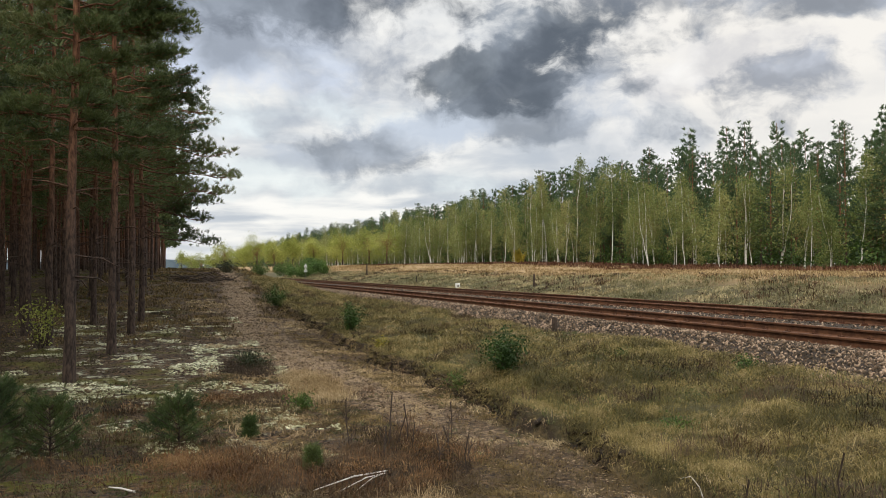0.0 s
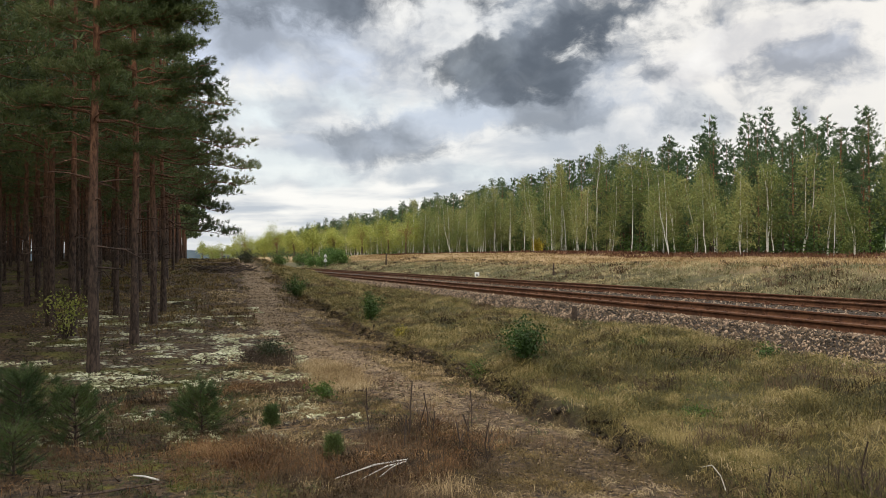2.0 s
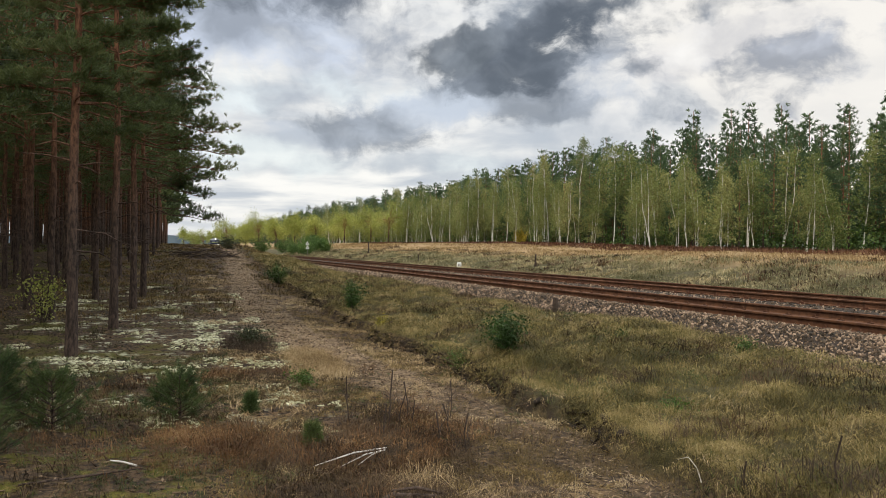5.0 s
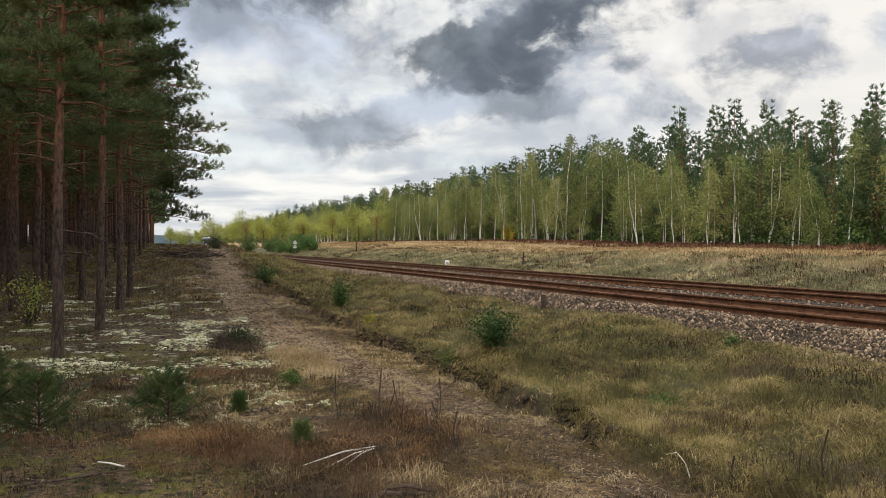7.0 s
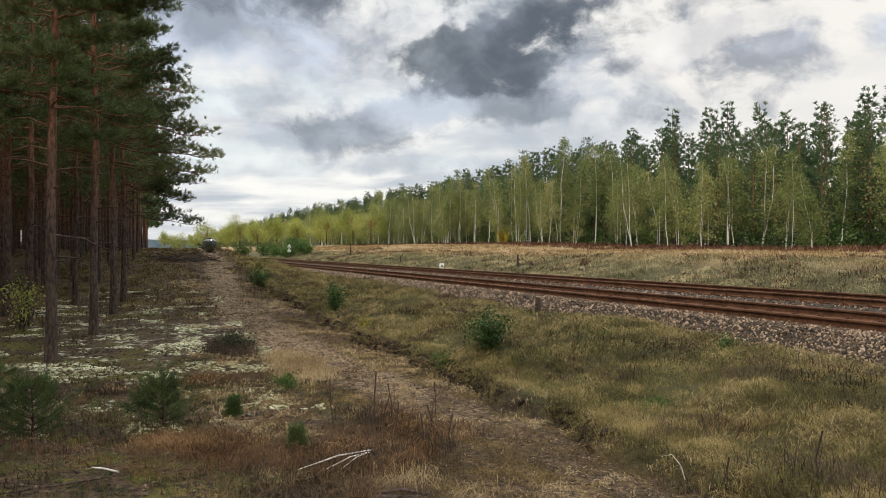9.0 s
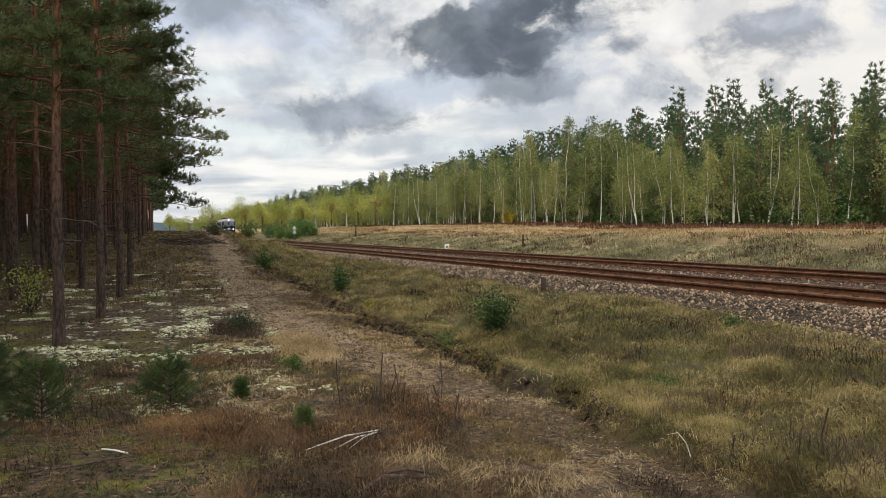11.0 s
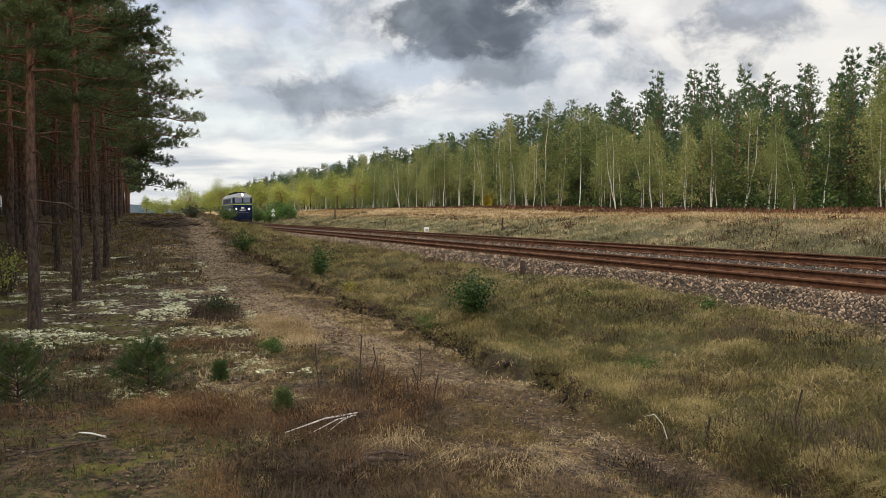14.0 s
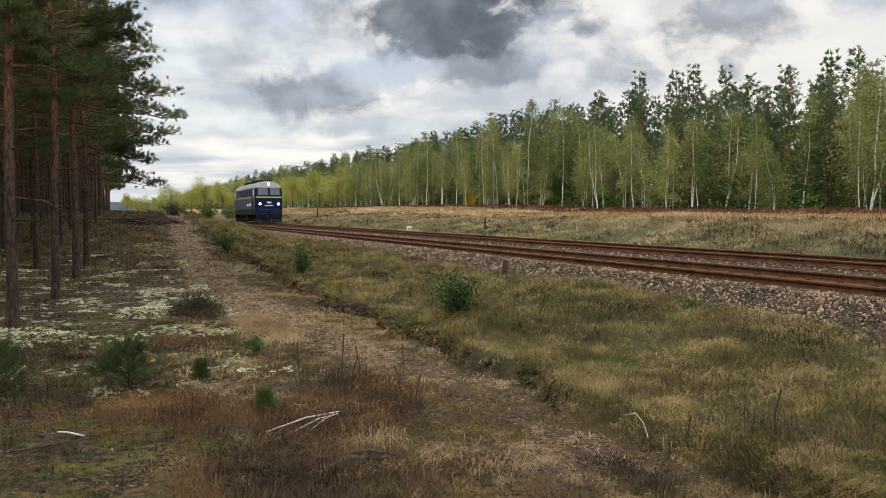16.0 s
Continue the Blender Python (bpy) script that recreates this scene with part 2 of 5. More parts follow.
    c = n.mix(bed, c, n.mix(fine, (0.016, 0.012, 0.009), (0.07, 0.05, 0.036)))
    n.put(s.inputs["Base Color"], c)
    n.put(s.inputs["Normal"], n.bump(n.math("ADD", fine, n.math("MULTIPLY", n.noise(pos, 45.0, 4), 0.6)), 0.9, 0.05))
    return m


M = {
    "ground": ground_material(),
    "rail": speckled("rusty_rail_steel", (0.075, 0.032, 0.016), (0.155, 0.07, 0.035), 9, 0.8, 0.1, 0.3, 0.004),
    "plate": speckled("rusty_base_plate", (0.07, 0.03, 0.018), (0.14, 0.06, 0.03), 14, 0.85, 0.1),
    "sleeper": speckled("weathered_sleeper", (0.1, 0.075, 0.058), (0.24, 0.19, 0.155), 10, 0.9),
    "stone": islands("ballast_stone", [(0.012, 0.009, 0.006), (0.026, 0.02, 0.014), (0.05, 0.038, 0.026), (0.085, 0.062, 0.041), (0.11, 0.075, 0.048), (0.17, 0.115, 0.074), (0.38, 0.275, 0.19)], 0.85, patch=1.2, own=0.95, shared=0.3),
    "pine_bark": None,
    "needle": islands("pine_needle", [(0.045, 0.066, 0.026), (0.085, 0.115, 0.04), (0.13, 0.165, 0.055), (0.2, 0.215, 0.085)], 0.5, 0.3, 0.4),
    "needle_far": islands("far_pine_needle", [(0.04, 0.075, 0.035), (0.065, 0.11, 0.045), (0.09, 0.14, 0.055), (0.13, 0.17, 0.07)], 0.6, 0.25, 0.25),
    "birch_leaf": islands("birch_leaf", [(0.1, 0.14, 0.036), (0.175, 0.21, 0.06), (0.25, 0.27, 0.088), (0.34, 0.325, 0.12)], 0.5, 0.35, 0.12),
    "yellow_leaf": islands("autumn_leaf", [(0.2, 0.2, 0.03), (0.42, 0.33, 0.04), (0.55, 0.42, 0.06)], 0.5, 0.35, 0.3),
    # leaf tones raised: the sunlit patch at the bend is in the colour
    "oak_leaf": islands("sunlit_leaf", [(0.17, 0.2, 0.04), (0.3, 0.33, 0.07), (0.46, 0.46, 0.13)], 0.5, 0.35, 0.1),
    "bush_leaf": islands("broom_leaf", [(0.025, 0.055, 0.012), (0.06, 0.11, 0.022), (0.12, 0.17, 0.035)], 0.55, 0.3, 0.8),
    "grass": islands("dry_grass", [(0.038, 0.034, 0.009), (0.085, 0.074, 0.02), (0.145, 0.118, 0.036), (0.24, 0.185, 0.066), (0.4, 0.31, 0.135)], 0.7, 0.3, 1.9, 0.6, 0.8),
    "straw": islands("straw_grass", [(0.25, 0.17, 0.08), (0.44, 0.32, 0.17), (0.64, 0.51, 0.31)], 0.7, 0.3, 0.4),
    "heather": islands("brown_heather", [(0.018, 0.012, 0.007), (0.05, 0.032, 0.018), (0.1, 0.066, 0.036), (0.19, 0.12, 0.065)], 0.8, 0.15, 0.7),
    "rust_grass": islands("rusty_grass", [(0.05, 0.024, 0.01), (0.12, 0.06, 0.024), (0.22, 0.12, 0.05), (0.4, 0.25, 0.12)], 0.7, 0.25, 0.6),
    "litter": islands("forest_litter", [(0.012, 0.008, 0.005), (0.04, 0.026, 0.016), (0.1, 0.066, 0.04), (0.28, 0.2, 0.13)], 0.9, 0, 1.6, 0.8, 0.5),
    "lush_dull": islands("dull_green_herb", [(0.035, 0.05, 0.012), (0.075, 0.095, 0.024), (0.14, 0.155, 0.045)], 0.6, 0.3, 0.9),
    "mixed": islands("mixed_short_grass", [(0.04, 0.026, 0.012), (0.085, 0.058, 0.022), (0.13, 0.092, 0.032), (0.22, 0.15, 0.056), (0.38, 0.275, 0.12)], 0.7, 0.3, 1.3),
    "heath": islands("bleached_heath_grass", [(0.2, 0.13, 0.055), (0.36, 0.26, 0.13), (0.55, 0.44, 0.27)], 0.8, 0.25, 0.12),
    "floor_moss": islands("wood_floor_moss", [(0.03, 0.022, 0.012), (0.06, 0.05, 0.02), (0.1, 0.1, 0.03), (0.16, 0.15, 0.05)], 0.8, 0.15, 0.7),
    "grey_turf": islands("grey_green_turf", [(0.1, 0.1, 0.05), (0.18, 0.17, 0.085), (0.3, 0.26, 0.14), (0.46, 0.37, 0.2)], 0.8, 0.2, 0.35),
    "wine_heather": islands("reddish_heather", [(0.07, 0.03, 0.018), (0.13, 0.06, 0.032), (0.2, 0.1, 0.05)], 0.8, 0.15, 0.2),
    "dark_leaf": islands("dark_shrub_leaf", [(0.02, 0.035, 0.015), (0.05, 0.06, 0.025), (0.09, 0.07, 0.035)], 0.6, 0.2, 1.5),
    "lush_leaf": islands("lush_leaf", [(0.04, 0.085, 0.018), (0.07, 0.13, 0.026), (0.12, 0.19, 0.04)], 0.5, 0.35, 0.3),
    "sapling": islands("sapling_needle", [(0.03, 0.055, 0.017), (0.065, 0.1, 0.03), (0.12, 0.15, 0.048)], 0.5, 0.3, 2.0),
    "dark_wood": speckled("dead_dark_wood", (0.035, 0.024, 0.018), (0.09, 0.065, 0.05), 20, 0.9),
    "pale_bark": speckled("bleached_birch_bark", (0.45, 0.42, 0.37), (0.68, 0.65, 0.6), 25, 0.7, spot=(0.12, 0.1, 0.08)),
    "haze_hill": speckled("hazed_wooded_hill", (0.05, 0.07, 0.085), (0.075, 0.1, 0.115), 0.06, 1.0),
    "path_chip": islands("sandy_path_litter", [(0.03, 0.02, 0.012), (0.1, 0.065, 0.037), (0.22, 0.15, 0.088), (0.44, 0.33, 0.21)], 0.9, 0, 1.2, 0.95, 0.3),
    "peat": islands("dark_peat_clod", [(0.012, 0.008, 0.005), (0.028, 0.019, 0.012), (0.06, 0.042, 0.027)], 0.95, 0, 1.2),
    "lichen": islands("pale_lichen", [(0.3, 0.29, 0.16), (0.54, 0.53, 0.34), (0.8, 0.79, 0.58)], 0.95, 0, 1.0),
}


def bark_materials():
    # pine: grey-brown plates low down, orange higher up the stem
    m, n, s = material("pine_bark", 0.9)
    co = n.nt.nodes.new("ShaderNodeTexCoord").outputs["Object"]
    x, y, z = n.xyz(co)
    st = n.vec("MULTIPLY", co, (1.0, 1.0, 0.3))
    g = n.noise(st, 22, 6, 0.65)
    low = n.mix(n.step(g, 0.35, 0.65), (0.028, 0.02, 0.016), (0.11, 0.075, 0.058))
    high = n.mix(n.step(g, 0.35, 0.65), (0.11, 0.05, 0.028), (0.3, 0.145, 0.08))
    n.put(s.inputs["Base Color"], n.mix(n.step(n.math("ADD", z, n.math("MULTIPLY", g, 1.5)), 2.2, 6.0), low, high))
    n.put(s.inputs["Normal"], n.bump(g, 0.9, 0.03))
    M["pine_bark"] = m
    # birch: white with dark marks, darker at the foot
    m, n, s = material("birch_bark", 0.7)
    co = n.nt.nodes.new("ShaderNodeTexCoord").outputs["Object"]
    x, y, z = n.xyz(co)
    g = n.noise(n.vec("MULTIPLY", co, (3.0, 3.0, 9.0)), 1.6, 5, 0.65)
    c = n.mix(n.step(g, 0.56, 0.66), (0.62, 0.6, 0.54), (0.06, 0.05, 0.045))
    n.put(s.inputs["Base Color"], c)
    M["birch_bark"] = m


bark_materials()

# ---- geometry helpers ----
rng = np.random.default_rng(7)


def mesh_of(name, verts, faces, mats, smooth=False, index=None):
    me = bpy.data.meshes.new(name)
    if isinstance(faces, np.ndarray):
        k = faces.shape[1]
        me.vertices.add(len(verts))
        me.vertices.foreach_set("co", np.asarray(verts, dtype=np.float32).ravel())
        me.loops.add(faces.size)
        me.loops.foreach_set("vertex_index", faces.astype(np.int32).ravel())
        me.polygons.add(len(faces))
        me.polygons.foreach_set("loop_start", np.arange(0, faces.size, k, dtype=np.int32))
        me.update(calc_edges=True)
    else:
        me.from_pydata(verts.tolist() if isinstance(verts, np.ndarray) else verts, [], faces)
    for mt in (mats if isinstance(mats, (list, tuple)) else [mats]):
        me.materials.append(mt)
    if index is not None:
        me.polygons.foreach_set("material_index", np.asarray(index, dtype=np.int32))
    if smooth:
        me.polygons.foreach_set("use_smooth", np.ones(len(me.polygons), dtype=bool))
    me.update()
    return me


def child(name, me, parent, label="", m=None):
    ob = new(name, me)
    ob.parent = parent
    if m is not None:
        ob.matrix_basis = m
    if label:
        ob["label"] = label
    return ob


def bm_mesh(name, bm, mat, smooth=False):
    me = bpy.data.meshes.new(name)
    bm.to_mesh(me)
    bm.free()
    me.materials.append(mat)
    if smooth:
        me.polygons.foreach_set("use_smooth", np.ones(len(me.polygons), dtype=bool))
    return me


def part(name, bm, mat, parent, label="", smooth=False):
    return child(name, bm_mesh(name, bm, mat, smooth), parent, label)


def box(bm, lo, hi, bevel=0.0):
    r = bmesh.ops.create_cube(bm, size=1.0)
    vs = r["verts"]
    for v in vs:
        v.co = Vector(((lo[i] + hi[i]) / 2 + v.co[i] * (hi[i] - lo[i]) for i in range(3)))
    if bevel:
        es = list({e for v in vs for e in v.link_edges})
        bmesh.ops.bevel(bm, geom=es, offset=bevel, segments=2, affect="EDGES", profile=0.6)
    return vs


def rod(bm, a, b, r, seg=10, r2=None):
    a, b = Vector(a), Vector(b)
    q = (b - a).to_track_quat("Z", "Y").to_matrix().to_4x4()
    bmesh.ops.create_cone(bm, cap_ends=True, segments=seg, radius1=r, radius2=r if r2 is None else r2, depth=(b - a).length, matrix=Matrix.Translation((a + b) / 2) @ q)


def lattice(ix, iy, seed):
    h = (ix.astype(np.int64) * 374761393 + iy.astype(np.int64) * 668265263 + seed * 1442695041) & 0x7FFFFFFF
    h = ((h ^ (h >> 13)) * 1274126177) & 0x7FFFFFFF
    return ((h ^ (h >> 16)) & 0xFFFF) / 65535.0


def vnoise(x, y, seed=0):
    x, y = np.asarray(x, float), np.asarray(y, float)
    ix, iy = np.floor(x), np.floor(y)
    fx, fy = x - ix, y - iy
    fx, fy = fx * fx * (3 - 2 * fx), fy * fy * (3 - 2 * fy)
    a, b, c, d = (lattice(ix + i, iy + j, seed) for i, j in ((0, 0), (1, 0), (0, 1), (1, 1)))
    return (a * (1 - fx) + b * fx) * (1 - fy) + (c * (1 - fx) + d * fx) * fy


def sstep(lo, hi, v):
    t = np.clip((np.asarray(v, float) - lo) / (hi - lo), 0, 1)
    return t * t * (3 - 2 * t)


PROFILE_X = [-900, 2.6, 3.4, 3.8, 3.93, 5.5, 7.8, 8.3, 8.9, 9.44, 9.5, 16.3, 17.1, 18.2, 22.5, 58, 80, 1500]
PROFILE_Z = [0, 0, -0.05, -0.1, 0.12, 0.2, 0.3, 0.38, 0.56, 0.56, 0.525, 0.525, 0.4, 0.42, 1.2, 1.45, 1.6, 2.0]


GRADE = 0.0022  # the line falls gently away


def height(x, y):
    """The lie of the land: forest strip and path, ditch, grass slope, track bed, cutting and heath beyond."""
    x, y = np.broadcast_arrays(np.asarray(x, float), np.asarray(y, float))
    edge = ((vnoise(y * 0.9, x * 0, 3) - 0.5) * 0.36 + (vnoise(y * 3.1, x * 0, 5) - 0.5) * 0.22) * ((x > 2.4) & (x < 5.5))
    z = np.interp(x + edge, PROFILE_X, PROFILE_Z)
    z = z + 1.62 * sstep(16, 66, y) * (1 - sstep(4.0, 8.4, x))
    bed = sstep(7.9, 8.8, x) * (1 - sstep(16.6, 17.6, x))
    soft = 1 - bed
    z = z - GRADE * y * sstep(7.0, 8.3, x) * (1 - sstep(17.2, 20.0, x)) * (y > -60)
    z = z + soft * ((vnoise(x * 0.35, y * 0.35, 1) - 0.5) * 0.16 + (vnoise(x * 1.3, y * 1.3, 2) - 0.5) * 0.07 + (vnoise(x * 4, y * 4, 4) - 0.5) * 0.03)
    hummock = sstep(4.0, 4.5, x) * (1 - sstep(7.4, 8.0, x)) * (1 - sstep(30, 45, y))
    z = z + hummock * ((vnoise(x * 1.7, y * 1.7, 6) - 0.5) * 0.24 + (vnoise(x * 4.3, y * 4.3, 7) - 0.5) * 0.13)
    z = z + sstep(19, 40, x) * np.interp(y, [62, 90, 114, 200, 400], [0, 0.3, 0.85, 0.95, 1.7])
    z = z + sstep(20, 24, x) * (vnoise(x * 0.12, y * 0.12, 9) - 0.5) * 0.35
    return z


def hz(x, y):
    return float(height(x, y))


def ground():
    xs = np.concatenate([[-1500, -700, -350, -180, -100, -60, -40, -28, -20, -14], np.arange(-10, 2, 0.22), np.arange(2, 3.4, 0.1), np.arange(3.4, 4.4, 0.05), np.arange(4.4, 9.4, 0.12), np.arange(9.4, 24, 0.3), np.arange(24, 64, 1.5), [66, 72, 80, 95, 120, 180, 300, 600, 1500]])
    ys = np.concatenate([[-900, -300, -100, -40, -20, -10, -5], np.arange(-2, 3, 0.5), np.arange(3, 16, 0.12), np.arange(16, 34, 0.25), np.arange(34, 80, 0.8), np.arange(80, 160, 4), [165, 180, 210, 260, 330, 450, 700, 1100, 1800, 3000]])
    X, Y = np.meshgrid(xs, ys)
    V = np.c_[X.ravel(), Y.ravel(), height(X, Y).ravel()]
    i = np.arange(len(ys) - 1)[:, None] * len(xs) + np.arange(len(xs) - 1)[None, :]
    i = i.ravel()
    F = np.c_[i, i + 1, i + 1 + len(xs), i + len(xs)]
    return tagged(new("ground", mesh_of("ground", V, F, M["ground"], True)), "heath ground with needle litter, lichen, sandy path, ditch and grass", "ground", kind="structure")


ground()

# ---- the two tracks ----
RAIL_TOP, RAIL_H, GAUGE = 0.70, 0.16, 1.507
NEAR_TRACK, FAR_TRACK = 10.33, 14.83


def rail_mesh(length):
    prof = [(-0.065, 0), (0.065, 0), (0.065, 0.012), (0.012, 0.028), (0.008, 0.04), (0.008, 0.115), (0.034, 0.125), (0.036, 0.15), (0.028, 0.16), (-0.028, 0.16), (-0.036, 0.15), (-0.034, 0.125), (-0.008, 0.115), (-0.008, 0.04), (-0.012, 0.028), (-0.065, 0.012)]
    k, n = len(prof), 24
    V = [(px, length * (j / n) ** 1.6, pz) for j in range(n + 1) for px, pz in prof]
    F = [(j * k + i, j * k + (i + 1) % k, (j + 1) * k + (i + 1) % k, (j + 1) * k + i) for j in range(n) for i in range(k)]
    return mesh_of("rail", V, F, M["rail"])


def sleeper_mesh():
    bm = bmesh.new()
    box(bm, (-1.3, -0.13, -0.16), (1.3, 0.13, 0.0), 0.015)
    return bm_mesh("sleeper", bm, M["sleeper"])


def fastening_mesh():
    bm = bmesh.new()
    box(bm, (-0.17, -0.075, 0.0), (0.17, 0.075, 0.022))
    for s in (-1, 1):
        box(bm, (s * 0.095 - 0.028, -0.05, 0.02), (s * 0.095 + 0.028, 0.05, 0.062))
        rod(bm, (s * 0.1, 0, 0.05), (s * 0.1, 0, 0.1), 0.014, 6)
    return bm_mesh("fastening", bm, M["plate"])


def railway_track(x, first, label):
    base = tagged(new("railway_track"), label, "railway track", "the two tracks")
    base.matrix_basis = pose(x, -30, RAIL_TOP - RAIL_H + 30 * GRADE, -math.degrees(GRADE), 0, 0)
    for s in (-1, 1):
        child("rail", RAIL, base, "rust-brown steel rail", pose(s * GAUGE / 2, 0, 0))
    for i in range(150):
        y = 30 + first + i * 0.65
        j = rng.uniform(-0.03, 0.03)
        child("sleeper", SLEEPER, base, "", pose(0, y + j, -0.022, 0, 0, rng.uniform(-0.6, 0.6)))
        for s in (-1, 1):
            child("fastening", FASTENING, base, "", pose(s * GAUGE / 2, y + j, -0.022))
    return base


RAIL, SLEEPER, FASTENING = rail_mesh(900), sleeper_mesh(), fastening_mesh()
railway_track(NEAR_TRACK, 2.0, "rusty railway track on grey-brown stone ballast")
railway_track(FAR_TRACK, 3.2, "rusty railway track farther across the stone ballast")


def stone_shapes(count):
    out = []
    for _ in range(count):
        bm = bmesh.new()
        bmesh.ops.create_cube(bm, size=1.5)
        bmesh.ops.triangulate(bm, faces=bm.faces)
        for v in bm.verts:
            v.co = v.co * rng.uniform(0.6, 1.2) + Vector(rng.normal(0, 0.22, 3))
            v.co.z *= 0.75
        v = np.array([c.co[:] for c in bm.verts])
        f = np.array([[q.index for q in p.verts] for p in bm.faces])
        bm.free()
        out.append((v, f))
    return out


def scatter(name, shapes, P, size, mat, flat=0.5, spin=True):
    """Joins copies of small shapes, each turned and sized by chance, into one mesh."""
    VV, FF, off = [], [], 0
    kind = rng.integers(0, len(shapes), len(P))
    for k, (v, f) in enumerate(shapes):
        idx = np.where(kind == k)[0]
        if not len(idx):
            continue
        a = rng.uniform(0, 2 * np.pi, len(idx))
        tilt = rng.normal(0, flat, (len(idx), 2))
        c, s = np.cos(a)[:, None], np.sin(a)[:, None]
        x, y, z = v[None, :, 0], v[None, :, 1], v[None, :, 2]
        X, Y = x * c - y * s, x * s + y * c
        Z = z + X * tilt[:, :1] + Y * tilt[:, 1:]
        W = np.stack([X, Y, Z], -1) * size[idx][:, None, None] + P[idx][:, None, :]
        VV.append(W.reshape(-1, 3))
        F = f[None] + (np.arange(len(idx)) * len(v))[:, None, None] + off
        FF.append(F.reshape(-1, f.shape[1]))
        off += len(idx) * len(v)
    return mesh_of(name, np.concatenate(VV), np.concatenate(FF), mat)


def ballast():
    shapes = stone_shapes(12)
    # the near shoulder and the bed, thinner with distance
    n = 52000
    y = 6 + 54 * rng.uniform(0, 1, n) ** 1.6
    x = rng.uniform(8.0, 17.3, n)
    near = rng.uniform(0, 1, n) < 0.62
    x[near] = rng.uniform(7.75, 9.7, near.sum())
    x = x + (vnoise(y * 1.3, y * 0, 11) - 0.5) * 0.3
    size = rng.uniform(0.009, 0.022, n) * (1 + 0.01 * y)
    big = rng.uniform(0, 1, n) < 0.04
    size[big] *= 1.4
    z = height(x, y) + size * 0.4
    for c in (NEAR_TRACK, FAR_TRACK):  # keep the rails clear
        for s in (-1, 1):
            z = np.where(np.abs(x - c - s * GAUGE / 2) < 0.12, z - 0.02, z)
    P = np.c_[x, y, z]
    tagged(new("ballast_stones", scatter("ballast_stones", shapes, P, size, M["stone"], 0.5)), "loose grey and pinkish-brown crushed stone ballast along the rails", "ballast", kind="stuff")


ballast()

# ---- trees ----


def tube(path, radii, seg=6):
    """Verts and quads of a tapering tube along a path."""
    path, k = np.asarray(path, float), len(path)
    d = np.gradient(path, axis=0)
    d /= np.linalg.norm(d, axis=1)[:, None] + 1e-9
    ref = np.where(np.abs(d[:, 2:3]) > 0.9, np.array([[1.0, 0, 0]]), np.array([[0, 0, 1.0]]))
    u = np.cross(d, ref)
    u /= np.linalg.norm(u, axis=1)[:, None] + 1e-9
    w = np.cross(d, u)
    a = np.linspace(0, 2 * np.pi, seg, endpoint=False)
    V = path[:, None, :] + np.asarray(radii)[:, None, None] * (np.cos(a)[None, :, None] * u[:, None, :] + np.sin(a)[None, :, None] * w[:, None, :])
    i = np.arange(k - 1)[:, None] * seg
    j = np.arange(seg)[None, :]
    F = np.stack([i + j, i + (j + 1) % seg, i + seg + (j + 1) % seg, i + seg + j], -1).reshape(-1, 4)
    return V.reshape(-1, 3), F


class Heap:
    """Collects pieces with one face size into one mesh."""

    def __init__(self):
        self.v, self.f, self.n = [], [], 0

    def add(self, v, f):
        self.v.append(v)
        self.f.append(f + self.n)
        self.n += len(v)

    def mesh(self, name, mat, smooth=False):
        return mesh_of(name, np.concatenate(self.v), np.concatenate(self.f), mat, smooth)


def unit(v):
    return v / (np.linalg.norm(v, axis=-1, keepdims=True) + 1e-9)


def tufts(P, axis, k, length, width, spread, r):
    """k pointed needles round an axis at each point: one triangle each."""
    n = len(P)
    d = unit(axis[:, None, :] + r.normal(0, spread, (n, k, 3)))
    side = unit(np.cross(d, r.normal(0, 1, (n, k, 3))))
    L = length * r.uniform(0.6, 1.15, (n, k, 1))
    base = P[:, None, :] + r.normal(0, length * 0.16, (n, k, 3))
    V = np.stack([base - side * width, base + side * width, base + d * L], 2).reshape(-1, 3)
    return V, np.arange(len(V)).reshape(-1, 3)


def leaves(P, size, r, droop=0.4):
    """One small pointed leaf, two triangles as a quad, at each point."""
    n = len(P)
    d = unit(r.normal(0, 1, (n, 3)) + [0, 0, -droop])
    s = unit(np.cross(d, r.normal(0, 1, (n, 3))))
    L = size * r.uniform(0.6, 1.3, (n, 1))
    V = np.stack([P - d * L * 0.5, P + s * L * 0.33, P + d * L * 0.6, P - s * L * 0.33], 1).reshape(-1, 3)
    return V, np.arange(len(V)).reshape(-1, 4)


